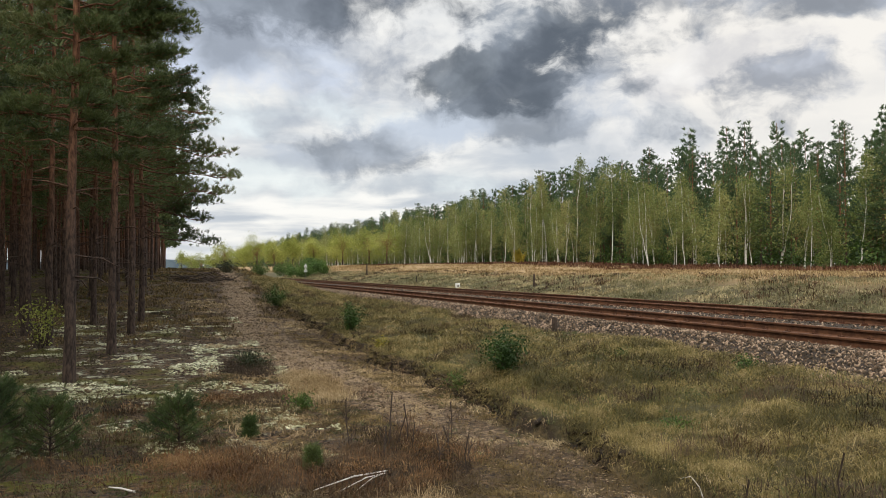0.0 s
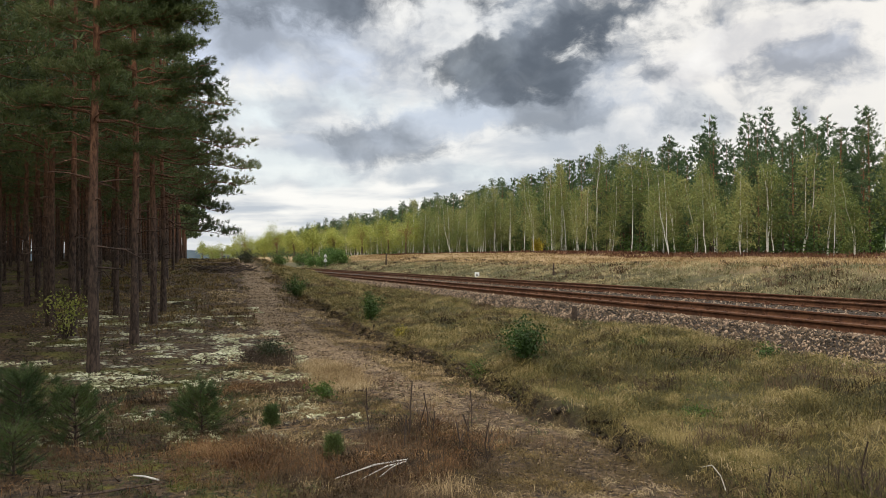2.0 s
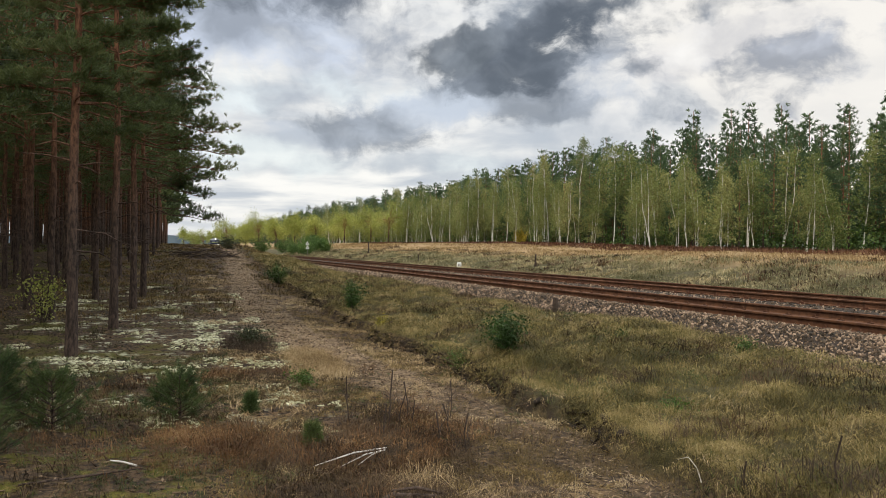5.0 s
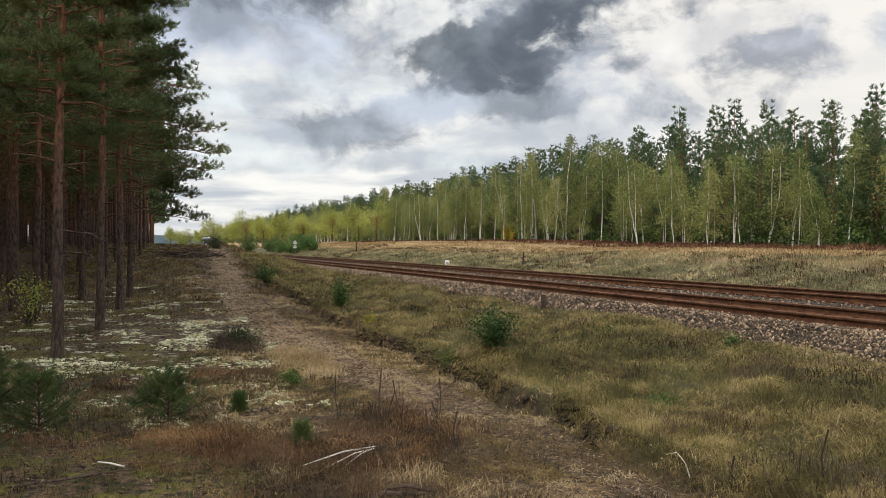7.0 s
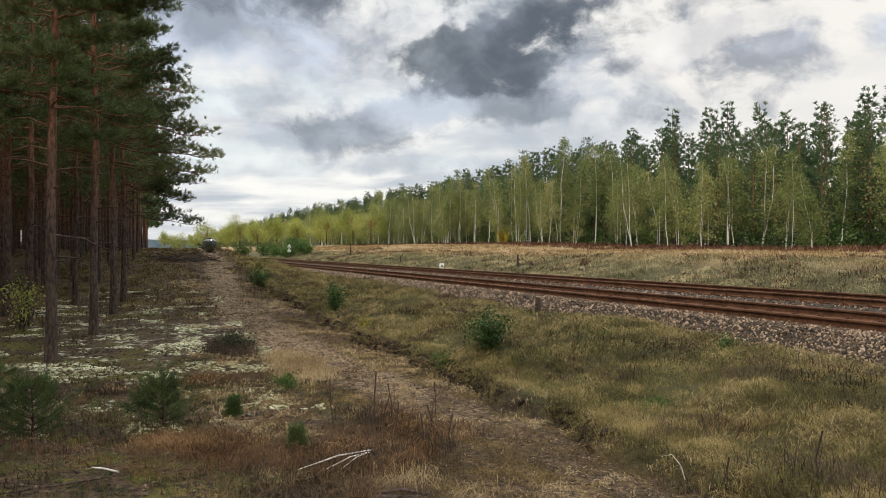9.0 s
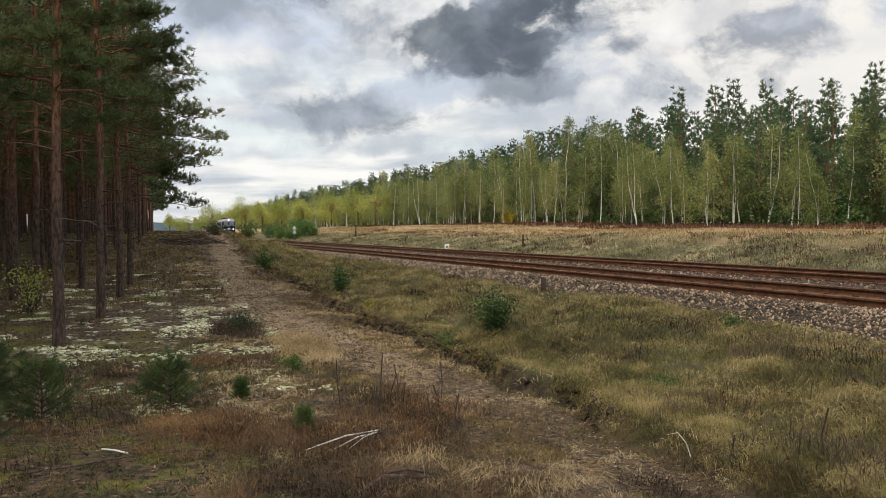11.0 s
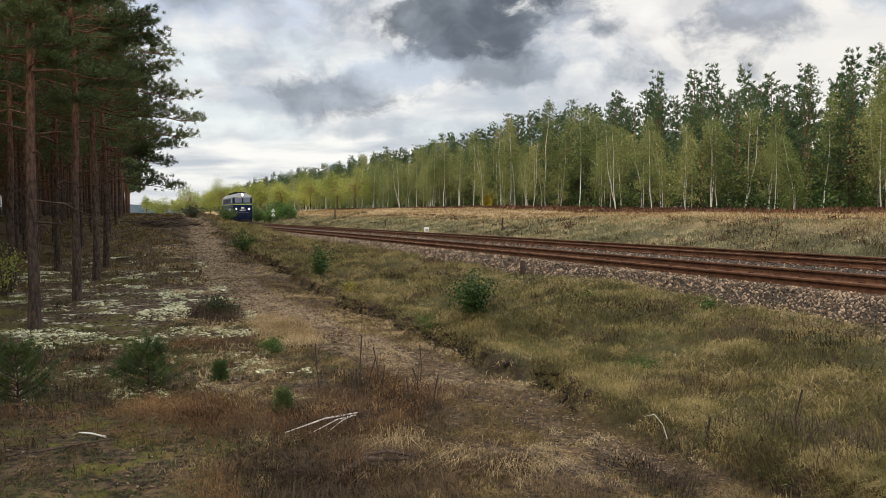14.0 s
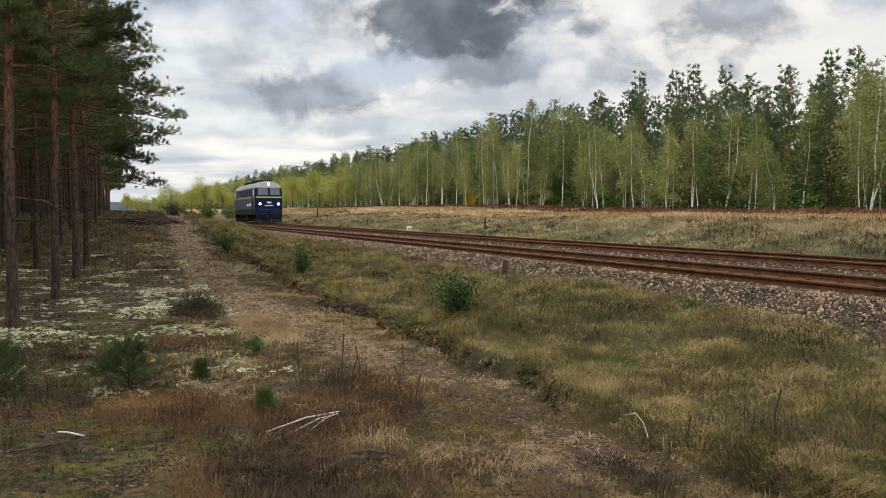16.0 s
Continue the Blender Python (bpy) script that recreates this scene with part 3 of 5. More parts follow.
def pine(seed, tall, crown_from, radius, trunk_r, n_tufts, needles, nl, nw, stubs=8, leaf="needle", lean=0.02, reach=()):
    """A Scots pine: stem, limbs in loose whorls, needle tufts towards the limbs' ends, dead stubs below."""
    r = np.random.default_rng(seed)
    base = new("pine_tree")
    hs = np.linspace(0, tall, 14)
    bend = np.cumsum(r.normal(0, lean, (14, 2)), 0) * 0.5
    axis = np.c_[bend - bend[0], hs]
    rad = trunk_r * (1 - 0.86 * (hs / tall) ** 0.9) * np.where(hs < 0.3, 1.25, 1.0)
    t = Heap()
    axis[0, 2] = -0.25
    t.add(*tube(axis, rad, 10))
    child("trunk", t.mesh("trunk", M["pine_bark"], True), base)
    at = lambda h: np.array([np.interp(h, hs, axis[:, i]) for i in range(2)] + [h])
    limbs, P, A = Heap(), [], []
    h = crown_from
    spots = []
    while h < tall * 0.985:
        f = (h - crown_from) / (tall - crown_from)
        for a in np.arange(r.integers(3, 6)) * 2.2 + r.uniform(0, 6.28):
            a = a + r.normal(0, 0.3)
            ln = radius * (1.0 - 0.85 * f ** 0.62) * r.uniform(0.5, 1.15)
            spots.append((h + r.normal(0, 0.15), a, ln, f, None))
        h += tall * r.uniform(0.028, 0.045)
    for h0, ln, slope in reach:  # long boughs that hang out over the open strip
        for da in (-0.12, 0.14):
            spots.append((h0 + r.normal(0, 0.1), da + r.normal(0, 0.05), ln * r.uniform(0.86, 1.0), 0.4, slope))
    total = sum(s[2] for s in spots)
    for hh, a, ln, f, slope in spots:
        o = at(hh)
        rise = 0.05 + 0.55 * f + r.normal(0, 0.12)
        u = np.linspace(0, 1, 6)
        d = np.array([np.cos(a), np.sin(a), 0])
        sag = -0.3 * (1 - f) * u ** 1.5 + 0.28 * u ** 3
        if slope is not None:
            rise, sag = slope, 0.12 * (u ** 2 - u)
        path = o + u[:, None] * ln * d + np.c_[np.zeros(6), np.zeros(6), u * rise * ln + sag * ln * 0.6]
        path[1:-1] += r.normal(0, 0.035 * ln, (4, 3))
        limbs.add(*tube(path, trunk_r * (0.26 - 0.1 * f) * (1 - 0.85 * u) * min(1.3, 0.5 + ln / radius * 0.6), 4 if n_tufts > 1500 else 3))
        # side twigs fork off the outer limb; the shoots sit in pads at their ends, with air between
        share = max(6, int(n_tufts * ln / total))
        count = max(3, min(share // 3, int(2 + ln * (5.5 if n_tufts > 1500 else 3.4))))
        for k in range(count):
            q = 1.0 if k == 0 else r.uniform(0.38, 0.97)
            s0 = np.array([np.interp(q, u, path[:, i]) for i in range(3)])
            turn = a + (r.choice([-1, 1]) * r.uniform(0.35, 1.1) if k else r.normal(0, 0.2))
            tl = (0.16 + 0.26 * ln * (1.15 - 0.6 * q)) * r.uniform(0.7, 1.25)
            e = s0 + tl * np.array([np.cos(turn), np.sin(turn), r.uniform(0.0, 0.4)])
            mid = (s0 + e) / 2 - [0, 0, 0.08 * tl]
            if n_tufts > 1500:
                limbs.add(*tube(np.stack([s0, mid, e]), [0.011, 0.008, 0.004], 3))
            m = max(2, share // count)
            w = r.uniform(0.25, 1.05, m)[:, None] ** 0.6
            wide = 0.07 + 0.07 * tl + (0 if n_tufts > 1500 else 0.1)
            P.append(s0 + (e - s0) * w + r.normal(0, 1, (m, 3)) * [wide, wide, wide * 0.45])
            A.append(unit((e - s0)[None] / tl * 0.5 + np.array([0, 0, 0.6]) + r.normal(0, 0.35, (m, 3))))
    for _ in range(stubs):  # dead branches below the crown
        hh = r.uniform(crown_from * 0.35, crown_from)
        a, ln = r.uniform(0, 6.28), r.uniform(0.25, 1.1)
        o = at(hh)
        d = np.array([np.cos(a), np.sin(a), r.uniform(-0.25, 0.3)])
        path = np.stack([o, o + d * ln * 0.5 + [0, 0, 0.05], o + d * ln + [0, 0, r.uniform(-0.15, 0.05)]])
        limbs.add(*tube(path, [0.018, 0.012, 0.004], 4))
    child("limb_work", limbs.mesh("limbs", M["pine_bark"]), base, "bare and dead pine limbs")["kind"] = "stuff"
    P, A = np.concatenate(P), np.concatenate(A)
    V, F = tufts(P, A, needles, nl, nw, 0.55, r)
    child("crown", mesh_of("crown", V, F, M[leaf]), base, "dark green needle crown")
    return base


def birch(seed, tall, radius, trunk_r, n_leaf, leaf_size, leaf="birch_leaf", stems=1, crown_from=0.3):
    r = np.random.default_rng(seed)
    base = new("birch_tree")
    P = []
    wood, twigs = Heap(), Heap()
    for s in range(stems):
        hs = np.linspace(0, tall, 10)
        lean = r.normal(0, 0.035, 2) + (0 if stems == 1 else r.normal(0, 0.05, 2))
        axis = np.c_[np.cumsum(r.normal(0, 0.09, (10, 2)), 0) + hs[:, None] * lean, hs]
        axis[0, 2] = -0.2
        wood.add(*tube(axis, trunk_r * (1 - 0.9 * hs / tall) + 0.006, 7))
        for h in np.linspace(tall * crown_from, tall * 0.97, int(tall * 3.2)):
            f = (h / tall - crown_from) / (1 - crown_from)
            ln = radius * (0.35 + 0.75 * np.sin(np.pi * min(1, 0.2 + 0.75 * f))) * (1 - 0.5 * f) * r.uniform(0.5, 1.2)
            a = r.uniform(0, 6.28)
            o = np.array([np.interp(h, hs, axis[:, i]) for i in range(2)] + [h])
            u = np.linspace(0, 1, 5)
            path = o + u[:, None] * np.array([np.cos(a), np.sin(a), 0.0]) * ln + np.c_[np.zeros(5), np.zeros(5), (0.9 * u - 0.65 * u ** 2) * ln]
            twigs.add(*tube(path, trunk_r * 0.22 * (1 - 0.9 * u), 4))
            m = max(3, int(n_leaf / (stems * tall * 3.2)))
            q = r.uniform(0.2, 1.05, m)
            c = np.stack([np.interp(q, u, path[:, i]) for i in range(3)], -1)
            c += r.normal(0, 1, (m, 3)) * [0.22, 0.22, 0.25] * radius * 0.55
            c[:, 2] -= np.abs(r.normal(0, 0.25, m)) * q
            P.append(c)
    child("trunk", wood.mesh("trunk", M["birch_bark"], True), base, "white birch stem with dark marks")
    child("limb_work", twigs.mesh("limb_work", M["pine_bark"]), base)["kind"] = "stuff"
    V, F = leaves(np.concatenate(P), leaf_size, r)
    child("crown", mesh_of("crown", V, F, M[leaf]), base, "yellowing green leaf crown")
    return base


def plant_all(protos, spots, label, category, group, r, lo=0.85, hi=1.15):
    """Stands copies of the model trees on the ground; the models themselves take the first places."""
    used = set()
    for i, (x, y, *small) in enumerate(spots):
        k = i % len(protos)
        m = pose(x, y, hz(x, y) - 0.03, 0, 0, r.uniform(0, 360))
        s = (small[0] if small else 1.0) * r.uniform(lo, hi) * (1 - (0.11 if x > 64 else 0.14) * (x > 50 and y < 88))
        if k not in used:
            ob = protos[k]
            used.add(k)
            ob.matrix_basis = m
        else:
            ob = copy_thing(protos[k], m)
        ob.scale = (s * r.uniform(0.9, 1.1), s * r.uniform(0.9, 1.1), s)
        tagged(ob, label, category, group)



def joined(protos, spots, name, label, category, r, lo=0.85, hi=1.1):
    """Many trees of a wood, too deep in it to tell apart, as one object."""
    V, F, I, off = [], [], [], 0
    mats = []
    for i, (x, y) in enumerate(spots):
        p = protos[i % len(protos)]
        a, s = r.uniform(0, 6.28), r.uniform(lo, hi) * (1 - 0.11 * (x > 50 and y < 88))
        c, q = math.cos(a) * s, math.sin(a) * s
        R = np.array([[c, -q, 0], [q, c, 0], [0, 0, s]])
        for v, f, m in p:
            if f.shape[1] == 4:
                f = np.concatenate([f[:, [0, 1, 2]], f[:, [0, 2, 3]]])
            if m not in mats:
                mats.append(m)
            V.append(v @ R.T + [x, y, hz(x, y) - 0.05])
            F.append(f + off)
            I.append(np.full(len(f), mats.index(m)))
            off += len(v)
    me = mesh_of(name, np.concatenate(V), np.concatenate(F), mats, index=np.concatenate(I))
    return tagged(new(name, me), label, category, kind="stuff")


def light_pine(seed, tall, crown_from, radius, trunk_r, n, k, nl, nw, leaf):
    """A spare pine for the depth of a wood: arrays of stem and needles."""
    r = np.random.default_rng(seed)
    hs = np.linspace(-0.2, tall, 6)
    v, f = tube(np.c_[np.cumsum(r.normal(0, 0.06, (6, 2)), 0), hs], trunk_r * (1 - 0.8 * hs / tall), 6)
    u = r.uniform(0, 1, n) ** 1.1
    a = r.uniform(0, 6.28, n)
    q = radius * (1 - 0.75 * u) * np.sqrt(r.uniform(0.05, 1, n))
    P = np.c_[np.cos(a) * q, np.sin(a) * q, crown_from + u * (tall - crown_from) + r.normal(0, 0.15, n)]
    A = unit(np.c_[np.cos(a), np.sin(a), np.full(n, 0.8)])
    nv, nf = tufts(P, A, k, nl, nw, 0.6, r)
    return [(v, f, M["pine_bark"]), (nv, nf, M[leaf])]


# the pines beside the path, in their places: place, height, start of the crown, crown radius, stem radius
NEAR_PINES = [
    (-1.48, 14.06, 12.5, 4.0, 1.25, 0.088), (-1.09, 17.45, 12.0, 3.9, 1.3, 0.084), (-0.94, 22.25, 12.0, 3.6, 1.65, 0.09),
    (-0.83, 26.15, 12.0, 3.2, 1.5, 0.09), (-2.56, 20.45, 12.5, 4.6, 2.4, 0.08), (-3.36, 22.6, 13.5, 4.3, 2.6, 0.1), (-2.1, 25.85, 12.5, 4.3, 2.4, 0.08),
]
REACH = {0: [(5.26, 1.43, 0.25), (5.61, 1.35, 0.25), (5.51, 1.17, 0.25)], 1: [(4.84, 1.35, 0.15), (5.29, 1.24, 0.15), (5.81, 1.11, 0.15)], 2: [(5.73, 1.76, -0.1), (4.77, 2.21, -0.1), (4.19, 2.37, -0.1), (3.81, 2.05, -0.1), (5.11, 1.49, -0.1), (4.4, 1.59, -0.1)], 3: [(2.91, 1.98, -0.3), (3.38, 1.57, -0.3), (3.75, 1.41, -0.3), (4.09, 1.92, -0.3)]}
for i, (px_, py_, tall_, from_, rad_, stem_) in enumerate(NEAR_PINES):
    p_ = pine(100 + i, tall_, from_, rad_, stem_, (5200, 5200, 3600, 3000, 2600, 2600, 2600)[i], 17, 0.1, 0.0065, 14, "needle", 0.03, REACH.get(i, ()))
    p_.matrix_basis = pose(px_, py_, hz(px_, py_))
    tagged(p_, "tall Scots pine with reddish upper stem beside the sandy path", "pine tree", "pines of the near wood")
tree_r = np.random.default_rng(21)
wood_protos = [pine(200 + i, 12.5 + i * 0.4, 4.2 + 0.4 * (i % 3), 2.2, 0.075 + 0.012 * (i % 2), 950, 8, 0.19, 0.016, 9) for i in range(5)]
near_spots, deep_spots = [], []
for yy in np.arange(-14, 150, 2.1):
    for xx in np.arange(-1.5, -40, -2.0):
        x_, y_ = xx + tree_r.uniform(-0.8, 0.6), yy + tree_r.uniform(-0.9, 0.9)
        if y_ < 14 and x_ > -3.6 - max(0, 10 - y_) * 0.25:
            continue
        if min((x_ - a[0]) ** 2 + (y_ - a[1]) ** 2 for a in NEAR_PINES) < 1.4:
            continue
        if y_ < 30 and x_ > -2.2:
            continue
        seen = y_ > 3 and x_ > -0.42 * y_ * 0.55 - 3.2
        if seen and y_ < 62 and x_ > -13:
            near_spots.append((x_, y_))
        elif (x_ > -12 and y_ >= 62) or (x_ > -0.3 * y_ - 7 and x_ > -36 and tree_r.uniform() < 0.75):
            deep_spots.append((x_, y_))
# unseen trees behind the camera, added to keep sun off wood and foreground
for yy in np.arange(-46, 2, 2.6):
    for xx in np.arange(-5.5, -34, -2.6):
        if xx < -5.2 - max(0, yy + 6) * 0.35:
            deep_spots.append((xx + tree_r.uniform(-0.9, 0.4), yy + tree_r.uniform(-0.9, 0.9)))
plant_all(wood_protos, near_spots, "tall Scots pine in the dark planted wood", "pine tree", "pines of the near wood", tree_r, 0.85, 1.12)
light_near = [light_pine(250 + i, 12.5, 3.8, 2.4, 0.1, 60, 7, 0.6, 0.09, "needle") for i in range(3)]
joined(light_near, deep_spots, "deep_pine_wood", "dense pine wood with bare stems receding into shade, plus unseen trees added to block sun", "pine wood", tree_r)

# the wood across the line: birches at the edge, pines behind
far_protos = [pine(300 + i, 15.2 + 0.7 * (i % 3), 4.5, 3.2, 0.14, 1300, 10, 0.3, 0.027, 2, "needle_far") for i in range(5)]
spots, back = [], []
y = 44.0
while y < 330:
    spots.append((65 + tree_r.uniform(-2.0, 2.5), y))
    y += tree_r.uniform(2.0, 3.6) * (1 + y / 300)
y = 104.0
while y < 270:
    spots.append((tree_r.uniform(60.5, 64.0), y, tree_r.uniform(0.35, 0.7)))
    y += tree_r.uniform(2.5, 9.0) * (1 + y / 300)
for x0 in (69, 72, 76, 81, 88):
    y = 40.0
    while y < 640:
        back.append((x0 + tree_r.uniform(-2, 2), y))
        y += tree_r.uniform(2.4, 4.0) * (1 + y / 300)
depth = []
for x0 in (91, 95, 100, 106):
    y = 40.0
    while y < 420:
        depth.append((x0 + tree_r.uniform(-1.5, 1.5), y))
        y += tree_r.uniform(2.2, 3.6) * (1 + y / 300)
y = 330.0
while y < 900:
    back.append((64 + tree_r.uniform(-2.5, 2.5), y))
    y += tree_r.uniform(3, 6)
plant_all(far_protos, spots, "tall dark green pine in the wood across the line", "pine tree", "pines of the far wood", tree_r, 0.86, 1.08)
light_far = [light_pine(350 + i, 15.5 + i * 0.6, [3.0, 1.0, 3.0, 0.6][i], 2.9, 0.14, 210, 9, 0.5, 0.075, "needle_far") for i in range(4)]
joined(light_far, back, "far_pine_wood", "dense green pine wood across the railway line", "pine wood", tree_r, 0.85, 1.12)
screen = [light_pine(360 + i, 14.5, 0.4, 2.8, 0.15, 60, 6, 0.9, 0.3, "needle_far") for i in range(2)]
joined(screen, depth, "inner_pine_wood", "shaded depth of the pine wood across the line", "pine wood", tree_r, 0.8, 1.0)
birch_protos = [birch(400 + i, [12, 10, 13, 9, 11, 8.5][i], [2.9, 2.7, 2.3, 2.7, 2.9, 2.4][i], 0.065, [2800, 2600, 2300, 2500, 2800, 2200][i], 0.2, stems=[1, 2, 1, 1, 2, 1][i], crown_from=[0.22, 0.18, 0.32, 0.12, 0.18, 0.12][i]) for i in range(6)]
spots = []
y = 46.0
while y < 400:
    for _ in range(tree_r.integers(1, 4)):
        spots.append((tree_r.uniform(54.0, 63.0), y + tree_r.uniform(-2.2, 2.2)))
    y += tree_r.uniform(0.8, 3.0) * (1 + y / 240)
plant_all(birch_protos, spots, "slender birch with white stem and yellowing leaves", "birch tree", "birches of the wood edge", tree_r, 0.62, 1.15)
# the tall birch that stands out of the edge
tall_b = birch(460, 16.5, 2.2, 0.12, 3600, 0.17, crown_from=0.42)
tall_b.matrix_basis = pose(58, 114.2, hz(58, 114.2))
tagged(tall_b, "tall birch rising above the wood edge, white stem", "birch tree", "birches of the wood edge")
for bx, by, bh in ((58, 125.0, 14.5), (58.5, 127.5, 15.0), (58, 130.5, 14.0)):
    tb = birch(int(by), bh, 1.7, 0.11, 1900, 0.17, crown_from=0.5)
    tb.matrix_basis = pose(bx, by, hz(bx, by))
    tagged(tb, "tall thin birch with bare white stem, sparse crown", "birch tree", "birches of the wood edge")


def broadleaf(seed, tall, radius, n, size, leaf, name="leafy_tree"):
    """A round-crowned tree or large shrub with clumped leaves."""
    r = np.random.default_rng(seed)
    base = new(name)
    w, P = Heap(), []
    top = np.array([r.normal(0, 0.1), r.normal(0, 0.1), tall * 0.6])
    w.add(*tube(np.stack([[0, 0, -0.2], top * [0.5, 0.5, 0.5], top]), [0.02 * tall + 0.02, 0.015 * tall + 0.01, 0.01 * tall], 7))
    for _ in range(26):
        d = unit(r.normal(0, 1, 3) * [1, 1, 0.8])
        c = np.array([0, 0, tall * 0.55]) + d * np.array([radius, radius, tall * 0.42]) * r.uniform(0.45, 0.95)
        w.add(*tube(np.stack([top * r.uniform(0.4, 1), (top + c) / 2 + [0, 0, 0.1], c]), [0.006 * tall, 0.004 * tall, 0.002 * tall], 4))
        P.append(c + r.normal(0, 1, (n // 26, 3)) * radius * 0.2)
    child("trunk", w.mesh("trunk", M["pine_bark"], True), base)
    V, F = leaves(np.concatenate(P), size, r)
    child("crown", mesh_of("crown", V, F, M[leaf]), base)
    return base


# trees at the far bend of the line, sunlight put into their yellow-green leaf colour
edge = [broadleaf(500 + i, [11, 9, 12, 8][i], [4.0, 3.2, 4.4, 3.4][i], 3400, 0.32, "oak_leaf") for i in range(4)]
spots = [(19.5, 335.0), (24, 300), (27, 285), (30, 262), (24, 330), (34, 250), (29, 320), (38, 236), (36, 290), (41, 260), (44, 225), (46, 245), (49, 215), (17, 372), (13, 395), (9, 420), (22, 360), (5, 450), (50, 200)]
plant_all(edge, spots, "yellow-green broadleaf tree at the far bend of the line", "tree", "trees at the bend", tree_r, 0.8, 1.15)

# ---- the locomotive ----
LOCO = [(0.0, 429.0), (2.5, 375.5), (5.0, 322.0), (6.5, 290.0), (8.0, 258.0), (9.0, 237.0), (10.0, 216.0), (11.5, 184.0), (12.5, 161.5), (13.5, 138.5), (14.0, 127.5), (14.5, 116.8), (15.0, 106.6), (15.5, 96.9), (16.0, 88.4)]
LOCO_ROWS = [(t, pose(FAR_TRACK, y, RAIL_TOP - GRADE * y, -math.degrees(GRADE), 0, 0)) for t, y in LOCO]


def glowing(name, colour, strength):
    m, n, s = material(name, 0.3)
    s.inputs["Base Color"].default_value = (0.9, 0.9, 0.85, 1)
    s.inputs["Emission Color"].default_value = (*colour, 1)
    s.inputs["Emission Strength"].default_value = strength
    return m


M.update(
    blue=speckled("blue_locomotive_paint", (0.004, 0.01, 0.036), (0.007, 0.015, 0.05), 4, 0.4, 0.0, 0.08, 0.004, spot=(0.006, 0.01, 0.026)),
    roof=speckled("grey_roof_paint", (0.17, 0.175, 0.18), (0.26, 0.265, 0.27), 3, 0.5, spot=(0.09, 0.085, 0.08)),
    lime=speckled("yellow_green_stripe", (0.3, 0.36, 0.08), (0.36, 0.41, 0.12), 6, 0.5),
    under=speckled("grimy_black_frame", (0.012, 0.012, 0.013), (0.035, 0.032, 0.03), 8, 0.8),
    # glass base is lightened: part of the reflected sky is in its colour
    glass=speckled("sky_tinted_cab_glass", (0.09, 0.1, 0.13), (0.13, 0.14, 0.17), 2, 0.05, 0.0, 0.0),
    white=speckled("white_paint", (0.62, 0.62, 0.6), (0.75, 0.75, 0.73), 6, 0.5),
    lamp=glowing("lit_headlight", (1.0, 0.88, 0.66), 5.0),
    steel=speckled("worn_steel", (0.12, 0.11, 0.1), (0.2, 0.19, 0.18), 20, 0.5, 0.7),
)
for key in ("blue", "under"):
    M[key].node_tree.nodes["Principled BSDF"].inputs["Specular IOR Level"].default_value = 0.12
LEN = 16.6


def loft(profile, front, length, inset=0.1):
    """A shell swept along y from a raked front to a raked back; profile runs from the lower left over the top to the lower right."""
    bm = bmesh.new()
    n = len(profile)
    rings = []
    for off, back, shrink in ((0.0, False, 0.9), (0.1, False, 0.97), (0.26, False, 1.0), (0.26, True, 1.0), (0.1, True, 0.97), (0.0, True, 0.9)):
        ring = []
        for x, z in profile:
            y = front(z) + off
            ring.append(bm.verts.new((x * shrink, length - y if back else y, z)))
        rings.append(ring)
    for a, b in zip(rings, rings[1:]):
        for i in range(n - 1):
            bm.faces.new((a[i], a[i + 1], b[i + 1], b[i]))
    for ring in (rings[0], rings[-1]):
        for i in range(n // 2 - 1):
            bm.faces.new((ring[i], ring[i + 1], ring[n - 2 - i], ring[n - 1 - i]))
    bmesh.ops.recalc_face_normals(bm, faces=bm.faces)
    return bm


def rake(z):
    return 0.02 if z < 2.3 else 0.02 + (z - 2.3) * 0.22 + max(0, z - 3.35) * 0.9


def panel(front_z, x0, x1, z0, z1, depth=0.03, rear=False):
    """A pane on the raked front between two heights."""
    bm = bmesh.new()
    vs = []
    for x, z in ((x0, z0), (x1, z0), (x1, z1), (x0, z1)):
        y = rake(z) - depth
        vs.append(bm.verts.new((x, LEN - y if rear else y, z)))
    top = bm.faces.new(vs)
    r = bmesh.ops.extrude_face_region(bm, geom=[top])
    for v in r["geom"]:
        if isinstance(v, bmesh.types.BMVert):
            v.co.y += -0.05 if rear else 0.05
    bmesh.ops.recalc_face_normals(bm, faces=bm.faces)
    return bm


def wheelset(parent, y):
    bm = bmesh.new()
    rod(bm, (-0.85, y, 0.5), (0.85, y, 0.5), 0.09, 10)
    axle = part("axle", bm, M["under"], parent)
    for s in (-1, 1):
        bm = bmesh.new()
        rod(bm, (s * 0.69, y, 0.5), (s * 0.82, y, 0.5), 0.5, 24)
        rod(bm, (s * 0.66, y, 0.5), (s * 0.69, y, 0.5), 0.53, 24)
        part("wheel", bm, M["steel"], axle)


